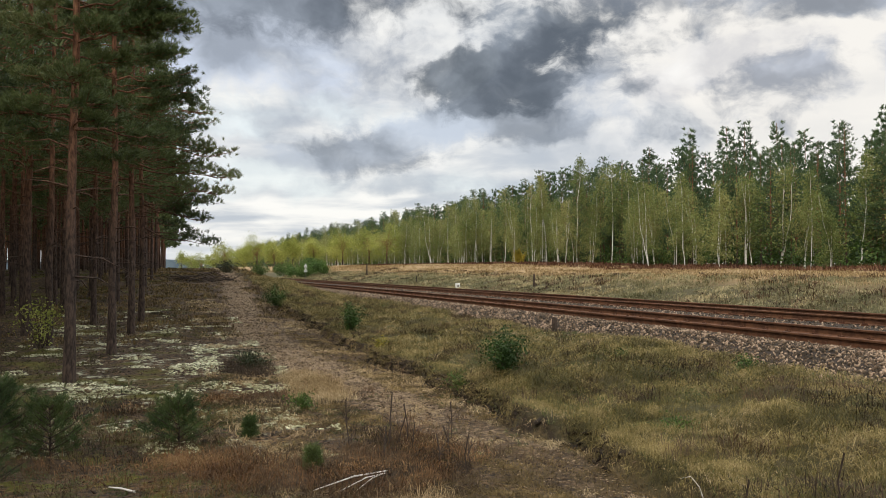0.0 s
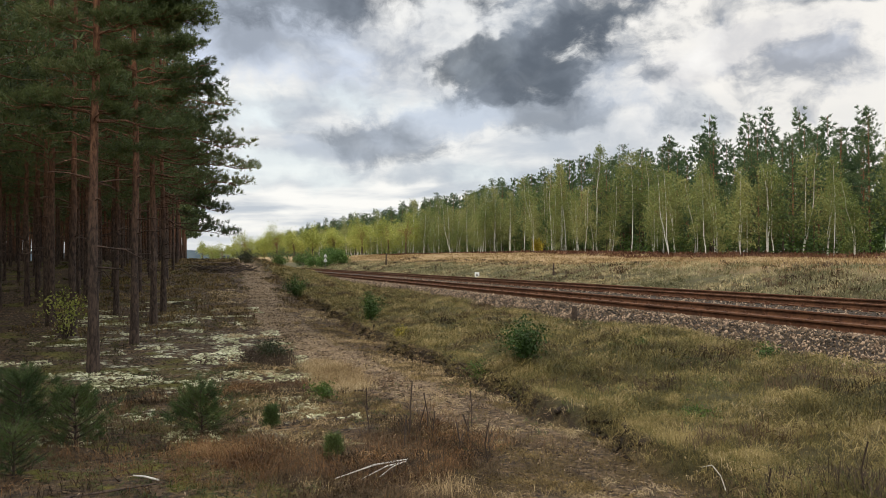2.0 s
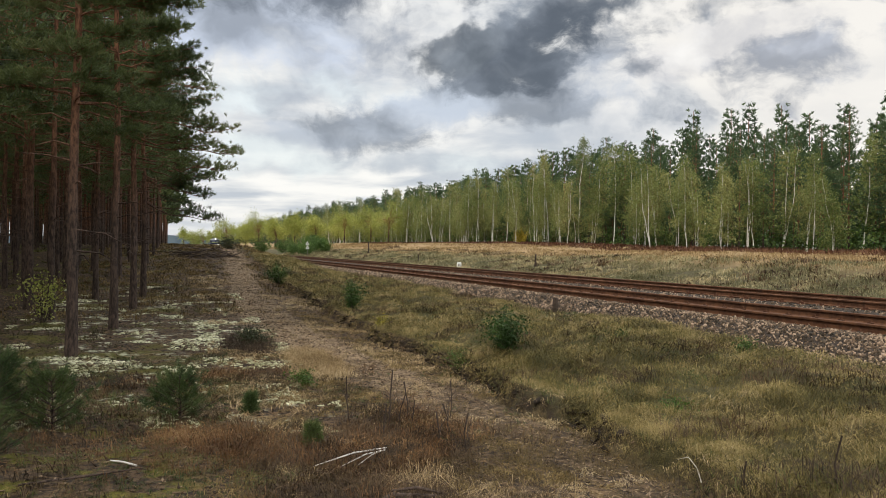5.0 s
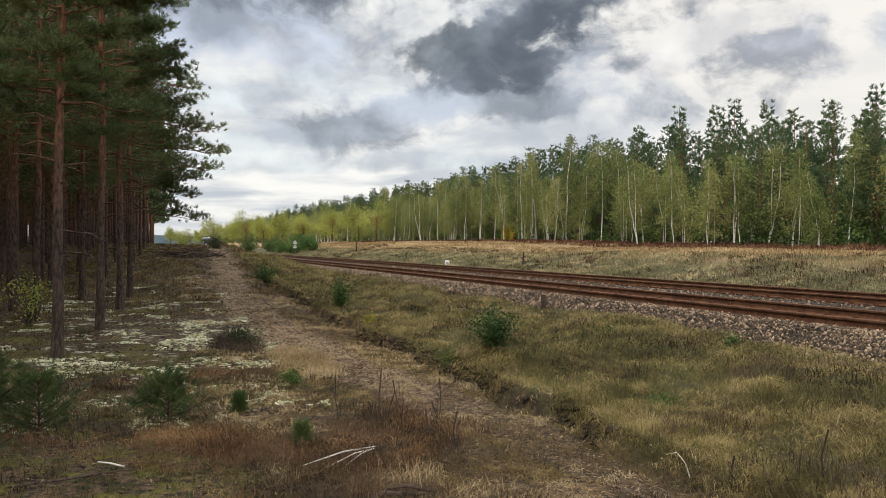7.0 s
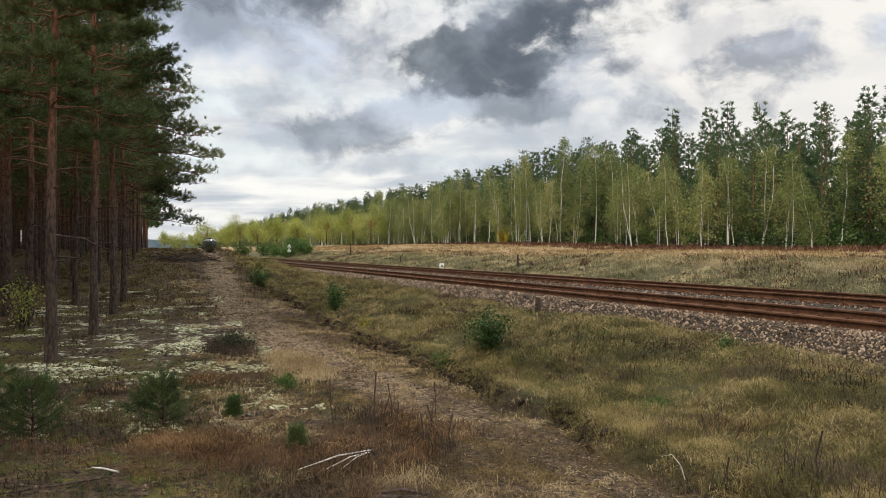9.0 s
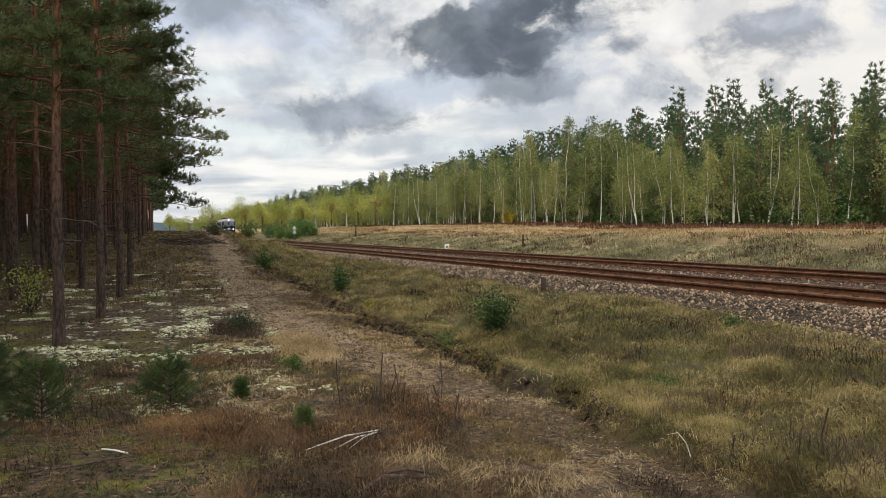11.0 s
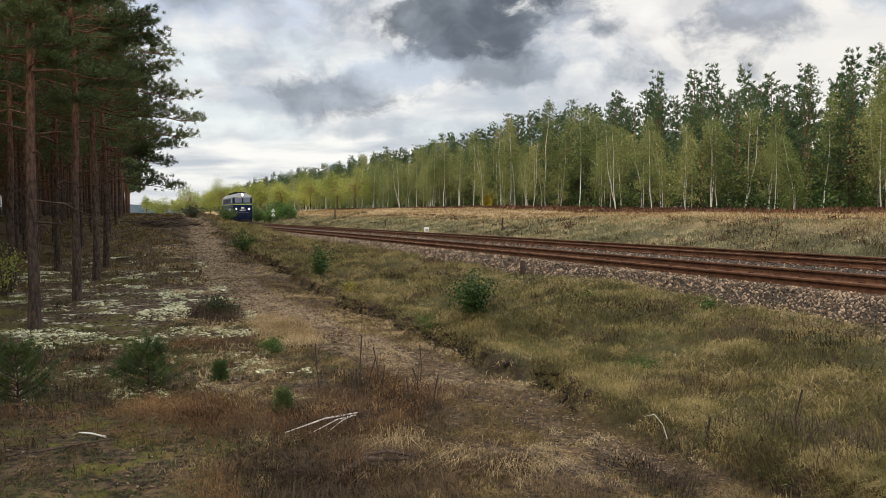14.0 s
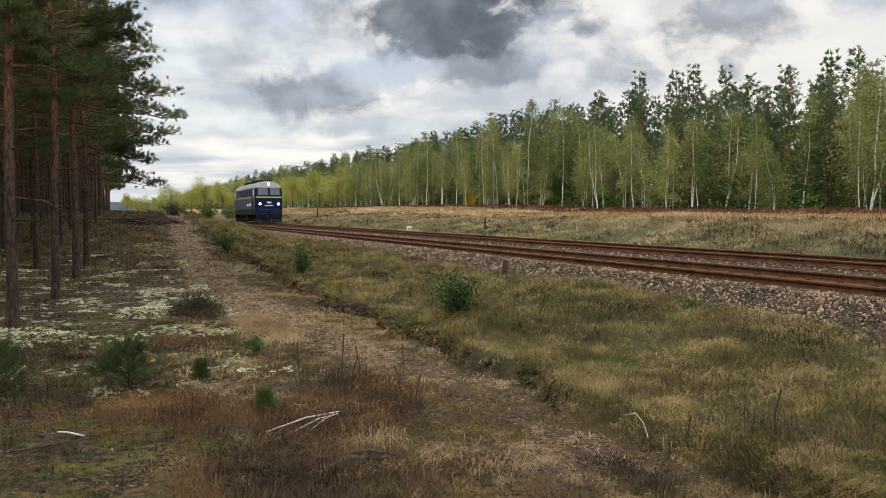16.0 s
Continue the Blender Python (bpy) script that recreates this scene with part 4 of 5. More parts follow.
def locomotive():
    base = tagged(new("locomotive"), "dark blue diesel locomotive with grey roof, lime stripe and lit headlights", "locomotive")
    half = [(-1.42, 0.95), (-1.46, 1.1), (-1.47, 2.3), (-1.47, 2.9), (-1.43, 3.28)]
    prof = half + [(-x, z) for x, z in reversed(half)]
    body = part("body", loft(prof, rake, LEN), M["blue"], base, "dark blue painted body shell")
    rh = [(-1.43, 3.28), (-1.3, 3.5), (-1.0, 3.72), (-0.55, 3.86), (-0.2, 3.9)]
    part("roof", loft(rh + [(-x, z) for x, z in reversed(rh)], rake, LEN), M["roof"], base, "weathered light grey roof", True)
    # roof gear: fan housing, exhaust boxes, horns
    for y0, y1, w, h in ((4.0, 6.6, 0.75, 4.1), (7.6, 8.9, 0.5, 4.16), (10.2, 12.8, 0.75, 4.08), (1.4, 2.8, 0.55, 4.04)):
        bm = bmesh.new()
        box(bm, (-w, y0, 3.78), (w, y1, h), 0.05)
        part("roof_box", bm, M["under"], base, "sooty black roof housing")
    for s in (-1, 1):
        bm = bmesh.new()
        rod(bm, (s * 0.42, 0.95, 3.95), (s * 0.42, 1.5, 3.95), 0.07, 10, 0.03)
        part("horn", bm, M["under"], base)
    # frame, skirt, pilot, coupling
    bm = bmesh.new()
    box(bm, (-1.4, 0.05, 0.72), (1.4, LEN - 0.05, 0.97), 0.03)
    part("underframe", bm, M["under"], base, "grimy black underframe")
    for yb, dy in ((0.0, 1), (LEN, -1)):
        bm = bmesh.new()
        box(bm, (-1.38, min(yb, yb + dy * 0.12), 0.45), (1.38, max(yb, yb + dy * 0.12), 1.12), 0.04)
        beam = part("buffer_beam", bm, M["blue"], base)
        bm = bmesh.new()
        for x in (-1.1, -0.55, 0, 0.55, 1.1):
            box(bm, (x - 0.26, min(yb + dy * 0.05, yb + dy * 0.12), 0.08), (x + 0.26, max(yb + dy * 0.05, yb + dy * 0.12), 0.47), 0.02)
        part("pilot", bm, M["under"], base)
        for s in (-1, 1):
            bm = bmesh.new()
            rod(bm, (s * 0.875, yb, 1.0), (s * 0.875, yb - dy * 0.5, 1.0), 0.11, 14)
            rod(bm, (s * 0.875, yb - dy * 0.5, 1.0), (s * 0.875, yb - dy * 0.56, 1.0), 0.24, 18)
            part("buffer", bm, M["under"], beam)
        bm = bmesh.new()
        box(bm, (-0.12, min(yb, yb - dy * 0.4), 0.85), (0.12, max(yb, yb - dy * 0.4), 1.08), 0.04)
        part("coupling_hook", bm, M["under"], beam)
    # both cabs: windscreens, stripes, lamps, handrails, number panel
    for rear in (False, True):
        for s in (-1, 1):
            a, b = sorted((s * 0.13, s * 1.14))
            pane = part("windscreen", panel(0, a, b, 2.62, 3.26, 0.035, rear), M["glass"], base, "dark reflecting windscreen with sky sheen put into its colour")
            bm = bmesh.new()
            y = rake(1.75) - 0.02
            yy = LEN - y if rear else y
            d = 1 if rear else -1
            rod(bm, (s * 0.98, yy - d * 0.1, 1.78), (s * 0.98, yy + d * 0.05, 1.78), 0.17, 18)
            lamp = part("headlight", bm, M["steel"], base)
            bm = bmesh.new()
            rod(bm, (s * 0.98, yy + d * 0.045, 1.78), (s * 0.98, yy + d * 0.07, 1.78), 0.115, 18)
            part("lens", bm, M["glass"] if rear else M["lamp"], lamp)
        bm = bmesh.new()
        y = rake(3.55) - 0.06
        yy = LEN - y if rear else y
        rod(bm, (0, yy + 0.1, 3.62), (0, yy - 0.1, 3.62), 0.16, 18)
        top = part("top_headlight", bm, M["steel"], base)
        bm = bmesh.new()
        d = 1 if rear else -1
        rod(bm, (0, yy + d * 0.09, 3.62), (0, yy + d * 0.12, 3.62), 0.13, 18)
        part("lens", bm, M["glass"] if rear else M["lamp"], top)
        part("front_stripe", panel(0, -1.4, 1.4, 2.36, 2.46, 0.012, rear), M["lime"], base, "thin yellow-green stripe across the nose")
        part("front_badge", panel(0, -0.24, 0.24, 1.84, 2.0, 0.012, rear), M["white"], base, "pale emblem on the nose")
        for k in range(5):
            x = -0.44 + k * 0.19
            part("number_bar", panel(0, x, x + 0.13, 1.58, 1.68, 0.012, rear), M["white"], base)
        bm = bmesh.new()
        y = -0.06
        yy = LEN - y if rear else y
        rod(bm, (-1.0, yy, 1.3), (1.0, yy, 1.3), 0.02, 6)
        for x in (-1.0, 0, 1.0):
            rod(bm, (x, yy, 1.3), (x, yy + (-0.1 if rear else 0.1), 1.3), 0.015, 6)
        part("handrail", bm, M["steel"], base)
    # the two long sides
    for s in (-1, 1):
        x = s * 1.472
        lo, hi = min(x, x + s * 0.012), max(x, x + s * 0.012)
        bm = bmesh.new()
        box(bm, (lo, 0.3, 2.36), (hi, LEN - 0.3, 2.46))
        part("side_stripe", bm, M["lime"], base, "thin yellow-green stripe along the side")
        for y0, y1 in ((0.75, 1.5), (LEN - 1.5, LEN - 0.75)):
            bm = bmesh.new()
            box(bm, (min(x, x + s * 0.02), y0, 2.55), (max(x, x + s * 0.02), y1, 3.15), 0.008)
            part("cab_side_window", bm, M["glass"], base)
        for y0 in (1.8, LEN - 2.5):
            bm = bmesh.new()
            box(bm, (min(x, x + s * 0.018), y0, 1.1), (max(x, x + s * 0.018), y0 + 0.7, 3.1), 0.008)
            door = part("cab_door", bm, M["blue"], base)
            bm = bmesh.new()
            for yh in (y0 - 0.06, y0 + 0.76):
                rod(bm, (x + s * 0.05, yh, 0.95), (x + s * 0.05, yh, 2.6), 0.018, 6)
            part("grab_rail", bm, M["steel"], door)
        for k in range(6):
            y0 = 3.2 + k * 1.75
            bm = bmesh.new()
            for j in range(7):
                box(bm, (min(x, x + s * 0.025), y0, 2.58 + j * 0.085), (max(x, x + s * 0.025), y0 + 1.15, 2.63 + j * 0.085))
            part("side_grille", bm, M["under"], base, "dark louvred ventilation grille")
        bm = bmesh.new()
        box(bm, (min(x, x + s * 0.01), 1.0, 0.8), (max(x, x + s * 0.01), LEN - 1.0, 1.32), 0.004)
        part("frame_side", bm, M["under"], base, "grimy black frame along the side")
        # unreadable lettering on the side
        for k, w in enumerate((0.45, 0.45, 0.3, 0.5, 0.4)):
            y0 = 3.0 + k * 0.62
            bm = bmesh.new()
            box(bm, (lo, y0, 1.6), (hi, y0 + w, 1.85))
            part("lettering_bar", bm, M["white"], base)
    # bogies, wheels, tank
    for yc in (3.7, LEN - 3.7):
        bm = bmesh.new()
        for s in (-1, 1):
            box(bm, (s * 1.05 - 0.1, yc - 2.5, 0.42), (s * 1.05 + 0.1, yc + 2.5, 0.7), 0.04)
            for dy in (-2.0, 0, 2.0):
                box(bm, (s * 1.12 - 0.1, yc + dy - 0.2, 0.32), (s * 1.12 + 0.12, yc + dy + 0.2, 0.66), 0.04)
            for dy in (-1.0, 1.0):
                rod(bm, (s * 1.1, yc + dy, 0.4), (s * 1.1, yc + dy, 0.74), 0.12, 10)
        bogie = part("bogie", bm, M["under"], base, "black three-axle bogie")
        for dy in (-2.0, 0, 2.0):
            wheelset(bogie, yc + dy)
    bm = bmesh.new()
    box(bm, (-1.25, 6.6, 0.28), (1.25, LEN - 6.6, 0.75), 0.1)
    part("fuel_tank", bm, M["under"], base, "black fuel tank under the frame")
    # stretch the drawing heights to the true loading gauge
    for ob in base.children_recursive:
        if "stretched" not in ob.data:
            ob.data.transform(Matrix.Diagonal((0.97, 1.0, 1.13, 1.0)))
            ob.data["stretched"] = 1
    return base


loco = locomotive()

# ---- low plants and litter ----
veg = np.random.default_rng(5)


def blades(P, k, length, width, r, bow=0.5, spread=0.45):
    """k bowed grass blades from each root, combed over in drifts: one kite-shaped quad each."""
    n = len(P)
    comb = 12.6 * vnoise(P[:, 0] * 0.7, P[:, 1] * 0.7, 91)[:, None]
    a = np.where(r.uniform(0, 1, (n, k)) < 0.6, comb + r.normal(0, 0.8, (n, k)), r.uniform(0, 6.28, (n, k)))
    out = np.stack([np.cos(a), np.sin(a), np.zeros_like(a)], -1)
    L = np.asarray(length).reshape(-1, 1, 1) * r.uniform(0.5, 1.25, (n, k, 1))
    w = np.asarray(width).reshape(-1, 1, 1) * r.uniform(0.35, 0.8, (n, k, 1))
    lean = spread * r.uniform(0.15, 1.1, (n, k, 1))
    off = r.normal(0, 0.45, (n, k, 3)) * [1, 1, 0]
    base = P[:, None, :] + off * L
    side = np.stack([-np.sin(a), np.cos(a), r.normal(0, 0.4, a.shape)], -1)
    up = np.array([0, 0, 1.0])
    mid = base + L * (0.55 * up + 0.5 * lean * out)
    tip = base + L * (np.maximum(1.0 - bow * lean * 1.15, 0.12) * up + (lean * 1.35) * out)
    V = np.stack([base, mid + side * w, tip, mid - side * w], 2).reshape(-1, 3)
    return V, np.arange(len(V)).reshape(-1, 4)


def sown(n, x0, x1, y0, y1, power=1.0):
    x = veg.uniform(x0, x1, n)
    y = y0 + (y1 - y0) * veg.uniform(0, 1, n) ** power
    return x, y


def off_path(x, y):
    """How far a place lies from the middle of the sandy path."""
    return x - np.interp(y, [0, 5, 8.5, 13, 17, 22, 28, 35, 45, 50, 60], [4.3, 3.75, 3.1, 2.5, 2.2, 2.05, 2.25, 2.55, 3.1, 3.3, 3.6])


def turf(name, x, y, k, length, width, mat, label, bow=0.5, spread=0.45):
    worn = 0.55 * (0.55 + 0.9 * vnoise(x * 1.1, y * 0.6, 93))
    keep = (np.abs(off_path(x, y)) > worn) | (x > 3.9) | (veg.uniform(0, 1, len(x)) < 0.1 + 0.35 * sstep(9.0, 6.0, y))
    x, y = x[keep], y[keep]
    length = np.broadcast_to(length, keep.shape)[keep]
    width = np.broadcast_to(width, keep.shape)[keep]
    P = np.c_[x, y, height(x, y) - 0.01]
    V, F = blades(P, k, length, width, veg, bow, spread)
    return tagged(new(name, mesh_of(name, V, F, M[mat])), label, "grass", kind="stuff")


def tussocks(name, spots, k, length, width, mat, label, spread=1.0):
    """Separate tufts whose blades fan out from one foot."""
    P = np.array([(tx, ty, hz(tx, ty)) for tx, ty in spots])
    V, F = blades(P, k, length, width, veg, 0.7, spread)
    return tagged(new(name, mesh_of(name, V, F, M[mat])), label, "grass", kind="stuff")


def drifting(n, x0, x1, y0, y1, power, scale, seed, level):
    x, y = sown(n, x0, x1, y0, y1, power)
    keep = vnoise(x * scale, y * scale, seed) * 0.7 + vnoise(x * scale * 3.1, y * scale * 3.1, seed + 1) * 0.3 > level
    return x[keep], y[keep]


# the slope between ditch and ballast: matted grass in drifts, dull green, straw and brown
x, y = drifting(30000, 3.98, 8.15, 3.0, 46, 1.9, 1.1, 31, 0.22)
tall_ = 0.06 + 0.17 * vnoise(x * 0.9, y * 0.9, 33) ** 1.5
turf("slope_grass", x, y, 8, tall_ * (1 + 0.02 * y), 0.0028 * (1 + 0.06 * y), "grass", "matted olive and straw-coloured grass on the slope below the ballast", 0.75, 1.2)
x, y = drifting(8000, 3.95, 8.0, 3.0, 40, 1.8, 1.4, 35, 0.57)
turf("slope_straw", x, y, 9, 0.05 + 0.07 * veg.uniform(0, 1, len(x)), 0.0025 * (1 + 0.06 * y), "straw", "pale bleached grass tufts on the slope", 0.8, 1.2)
x, y = drifting(9000, 3.9, 8.2, 3.0, 40, 1.8, 1.6, 37, 0.56)
turf("slope_heather", x, y, 12, 0.1 + 0.1 * veg.uniform(0, 1, len(x)), 0.004 * (1 + 0.05 * y), "heather", "brown heather among the grass of the slope", 0.3, 0.9)
x, y = drifting(9000, 3.9, 8.2, 3.0, 40, 1.8, 1.3, 39, 0.56)
turf("slope_green", x, y, 9, 0.06 + 0.08 * veg.uniform(0, 1, len(x)), 0.0035 * (1 + 0.05 * y), "lush_dull", "dull green herbs among the grass of the slope", 0.6, 1.1)
x, y = drifting(260, 3.95, 8.1, 3.2, 30, 1.6, 0.6, 47, 0.3)
tussocks("slope_tussocks", np.c_[x, y], 45, 0.14, 0.003, "grass", "taller grass tussocks standing out of the slope", 0.9)
# grass hanging over the bank's broken edge
y = 3.4 + 26 * veg.uniform(0, 1, 7500) ** 1.9
x = 3.98 - (vnoise(y * 0.9, y * 0, 3) - 0.5) * 0.36 - (vnoise(y * 3.1, y * 0, 5) - 0.5) * 0.22 + veg.uniform(-0.16, 0.36, len(y))
keep = vnoise(y * 1.9, x * 1.9, 97) > 0.25
x, y = x[keep], y[keep]
tussocks("bank_edge_grass", np.c_[x, y], 9, 0.1, 0.0026, "grass", "olive grass hanging over the broken edge of the bank", 1.2)
# foreground: short mixed grass over litter, with rusty, brown and straw clumps
x, y = drifting(24000, -3.0, 3.9, 3.2, 14, 1.3, 1.2, 40, 0.34)
off_moss = (x > 0.3) | (veg.uniform(0, 1, len(x)) < 0.22)
x, y = x[off_moss], y[off_moss]
keep = (x < 2.5) | (x > 3.85) | (veg.uniform(0, 1, len(x)) < 0.9 - 0.5 * sstep(8, 12, y))
x, y = x[keep], y[keep]
turf("short_mixed_grass", x, y, 8, 0.035 + 0.07 * vnoise(x, y, 48), 0.0022 + 0.0002 * y, "mixed", "short dry mixed grass over brown litter", 0.7, 1.2)
x, y = drifting(12000, -1.6, 2.9, 3.2, 12, 1.2, 0.75, 42, 0.58)
keep = (x > -0.1) | (veg.uniform(0, 1, len(x)) < 0.25)
x, y = x[keep], y[keep]
turf("rusty_grass_clumps", x, y, 10, 0.07 + 0.11 * veg.uniform(0, 1, len(x)), 0.0022 + 0.0002 * y, "rust_grass", "rusty brown dry grass clumps near the path", 0.7, 0.9)
x, y = drifting(12000, -3.0, 3.4, 3.2, 12, 1.2, 0.8, 44, 0.5)
keep = ((x > 0.6) & (y < 9.5)) | (veg.uniform(0, 1, len(x)) < 0.35)
x, y = x[keep], y[keep]
turf("brown_heather_clumps", x, y, 14, 0.06 + 0.1 * veg.uniform(0, 1, len(x)), 0.003 + 0.0002 * y, "heather", "brown dry heather clumps near the path", 0.4, 0.9)
x, y = drifting(7000, -2.4, 3.9, 3.2, 14, 1.2, 0.9, 46, 0.5)
keep = (x < 0.9) | (veg.uniform(0, 1, len(x)) < 0.3)
x, y = x[keep], y[keep]
turf("green_herbs", x, y, 9, 0.03 + 0.05 * veg.uniform(0, 1, len(x)), 0.003 + 0.0003 * y, "lush_dull", "low green herbs and moss in the dry grass", 0.7, 1.1)
x, y = drifting(9000, 1.8, 3.86, 3.0, 22, 1.3, 1.4, 54, 0.25)
turf("ditch_grass", x, y, 8, 0.03 + 0.05 * vnoise(x * 2, y * 2, 55), 0.002 + 0.0002 * y, "mixed", "short brown grass in the shallow ditch and on the path", 0.7, 1.2)
x, y = drifting(5000, 0.6, 3.9, 8, 34, 1.5, 0.9, 43, 0.56)
turf("path_straw", x, y, 8, 0.05 + 0.07 * veg.uniform(0, 1, len(x)), 0.0025 + 0.0003 * y, "straw", "short bleached grass beside the sandy path", 0.8, 1.2)
a_, q_ = veg.uniform(0, 6.28, 260), np.sqrt(veg.uniform(0, 1, 260))
tussocks("straw_patch", np.c_[1.95 + 0.38 * q_ * np.cos(a_), 12.3 + 1.5 * q_ * np.sin(a_)], 22, 0.2, 0.0035, "straw", "patch of tall bleached straw grass beside the path", 0.9)
tussocks("rusty_patch", np.c_[0.25 + 0.55 * q_ * np.cos(a_), 7.2 + 0.7 * q_ * np.sin(a_)][::2], 18, 0.13, 0.0022, "rust_grass", "patch of rusty brown grass beside a young pine", 0.8)
x, y = drifting(150, 0.4, 3.9, 3.6, 12, 1.2, 0.6, 49, 0.35)
tussocks("straw_tussocks", np.c_[x, y], 40, 0.1, 0.0018, "straw", "bleached straw tussocks in the dry grass", 1.1)
tussocks("pale_tussocks", [(1.72, 5.85), (1.78, 5.75), (2.35, 5.0), (2.5, 5.05), (2.1, 5.3)], 110, 0.24, 0.0022, "straw", "pale fanned-out straw tussock near dead branches", 1.2)
# wood floor and upper path: heather and grass clumps
x, y = sown(9000, -10, 3.9, 9, 62, 1.3)
keep = (vnoise(x * 0.6, y * 0.6, 45) > 0.62) & ((x < 1.2) | (y > 34))
x, y = x[keep], y[keep]
turf("wood_floor_heather", x, y, 9, 0.05 + 0.07 * veg.uniform(0, 1, len(x)), 0.003 + 0.0004 * y, "floor_moss", "low mossy brown-green heather on the wood floor", 0.4, 1.1)
x, y = sown(9000, -4, 8.2, 20, 80, 1.0)
keep = (vnoise(x * 0.6, y * 0.6, 81) > 0.36) & ((x < 1.6) | (x > 3.0) | (y > 52) | (veg.uniform(0, 1, len(x)) < 0.45))
x, y = x[keep], y[keep]
turf("mound_grass", x, y, 9, 0.1 + 0.1 * veg.uniform(0, 1, len(x)), 0.003 + 0.0004 * y, "mixed", "brown grass and heather on the rise beside the line", 0.5, 0.7)
# the far bank and the heath beyond
x, y = drifting(11000, 17.6, 24, 12, 150, 1.5, 0.45, 51, 0.3)
turf("bank_grass", x, y, 10, 0.12 + 0.2 * vnoise(x, y, 51), 0.004 + 0.0005 * y, "grey_turf", "grey-green and straw grass on the bank beyond the tracks", 0.6, 0.7)
x, y = sown(10500, 21.5, 56, 20, 210, 1.4)
turf("heath_straw", x, y, 8, 0.15 + 0.3 * vnoise(x * 0.4, y * 0.4, 52), 0.007 + 0.0005 * y, "heath", "bleached orange-brown grass between the line and the far wood", 0.6, 0.7)
x, y = sown(5000, 46, 64, 40, 230, 1.2)
x2, y2 = drifting(3000, 17.8, 30, 14, 120, 1.4, 0.3, 57, 0.56)
turf("bank_heather", x2, y2, 12, 0.15 + 0.2 * vnoise(x2, y2, 58), 0.006 + 0.0006 * y2, "heather", "dark brown heather cushions on the far bank", 0.3, 0.9)
turf("wood_edge_heather", x, y, 8, 0.4 + 0.3 * veg.uniform(0, 1, len(x)), 0.02 + 0.0006 * y, "wine_heather", "reddish-brown heather at the foot of the birches", 0.3, 0.7)


def undergrowth():
    x, y = sown(3600, 57, 96, 42, 420, 1.5)
    z = height(x, y) + veg.uniform(0.1, 2.6, len(x))
    V, F = leaves(np.repeat(np.c_[x, y, z], 22, 0) + veg.normal(0, 0.55, (len(x) * 22, 3)), 0.3, veg)
    tagged(new("undergrowth", mesh_of("undergrowth", V, F, M["bush_leaf"])), "green saplings and shrubs under the far wood", "undergrowth", kind="stuff")


undergrowth()

# litter: chips, cones, twigs; pale lichen cushions
chip = [(np.array([[-1, 0, 0], [0, -0.3, 0], [1, 0, 0], [0, 0.3, 0], [0, 0, 0.22], [0, 0, -0.15]], float) * s, np.array([[0, 1, 4], [1, 2, 4], [2, 3, 4], [3, 0, 4], [1, 0, 5], [2, 1, 5], [3, 2, 5], [0, 3, 5]])) for s in (1.0, 1.4)]
x, y = sown(26000, -7, 4.0, 3.5, 34, 1.5)
x2, y2 = sown(6000, 0.5, 4.2, 10, 62, 1.1)
x, y = np.r_[x, x2], np.r_[y, y2]
size = veg.uniform(0.008, 0.028, len(x)) * (1 + 0.02 * y)
P = np.c_[x, y, height(x, y) + 0.008]
tagged(new("ground_litter", scatter("ground_litter", chip, P, size, M["litter"], 0.35)), "scattered twigs, bark chips and cones on the ground", "litter", kind="stuff")
lump = stone_shapes(6)
lump = [(v * [1, 1, 0.4], f) for v, f in lump]
# needles, cones and bark trodden into the sand of the path
y = 4.5 + 46 * veg.uniform(0, 1, 11000) ** 1.25
x = veg.normal(0, 0.42, len(y))
x = x - off_path(0.0, y)
keep = x < 3.82
x, y = x[keep], y[keep]
P = np.c_[x, y, height(x, y) + 0.004]
tagged(new("path_litter", scatter("path_litter", chip, P, veg.uniform(0.004, 0.016, len(x)) * (1 + 0.05 * y), M["path_chip"], 0.3)), "pale needle litter and bark bits trodden into the sandy path", "litter", kind="stuff")
# clods of peat broken out of the bank along the path
y = 3.6 + 30 * veg.uniform(0, 1, 1500) ** 1.4
x = 3.84 - (vnoise(y * 0.9, y * 0, 3) - 0.5) * 0.36 - (vnoise(y * 3.1, y * 0, 5) - 0.5) * 0.22 + veg.normal(0, 0.07, len(y))
keep = vnoise(y * 0.8, y * 0, 95) + veg.uniform(-0.25, 0.25, len(y)) > 0.42
x, y = x[keep], y[keep]
P = np.c_[x, y, height(x, y) + 0.005]
tagged(new("peat_clods", scatter("peat_clods", lump, P, veg.uniform(0.02, 0.06, len(x)), M["peat"], 0.4)), "dark peat clods broken from the bank edge along the path", "soil", kind="stuff")
x, y = sown(42000, -3.2, 1.9, 8.0, 30, 1.2)
# in patches, thickest beside the first stems
centres = [(-1.14, 12.8), (-1.3, 11.2), (0.95, 12.7), (0.0, 11.4), (0.45, 19.4), (1.1, 12.1), (-0.8, 13.2), (0.3, 15.5), (1.0, 10.2), (-0.2, 17.0)]
pull = np.max([np.exp(-((x - a) ** 2 / 0.35 + (y - b) ** 2 / 1.1)) for a, b in centres], 0)
keep = vnoise(x * 1.6, y * 1.6, 61) * 0.75 + vnoise(x * 5, y * 5, 62) * 0.35 + pull * 0.2 > 0.73
x, y = x[keep], y[keep]
size = (0.006 + 0.034 * veg.uniform(0, 1, len(x)) ** 2) * (1 + 0.015 * y)
P = np.c_[x, y, height(x, y) + 0.006]
tagged(new("lichen_cushions", scatter("lichen_cushions", lump, P, size, M["lichen"], 0.2)), "pale greenish-white lichen cushions on the litter", "lichen", kind="stuff")


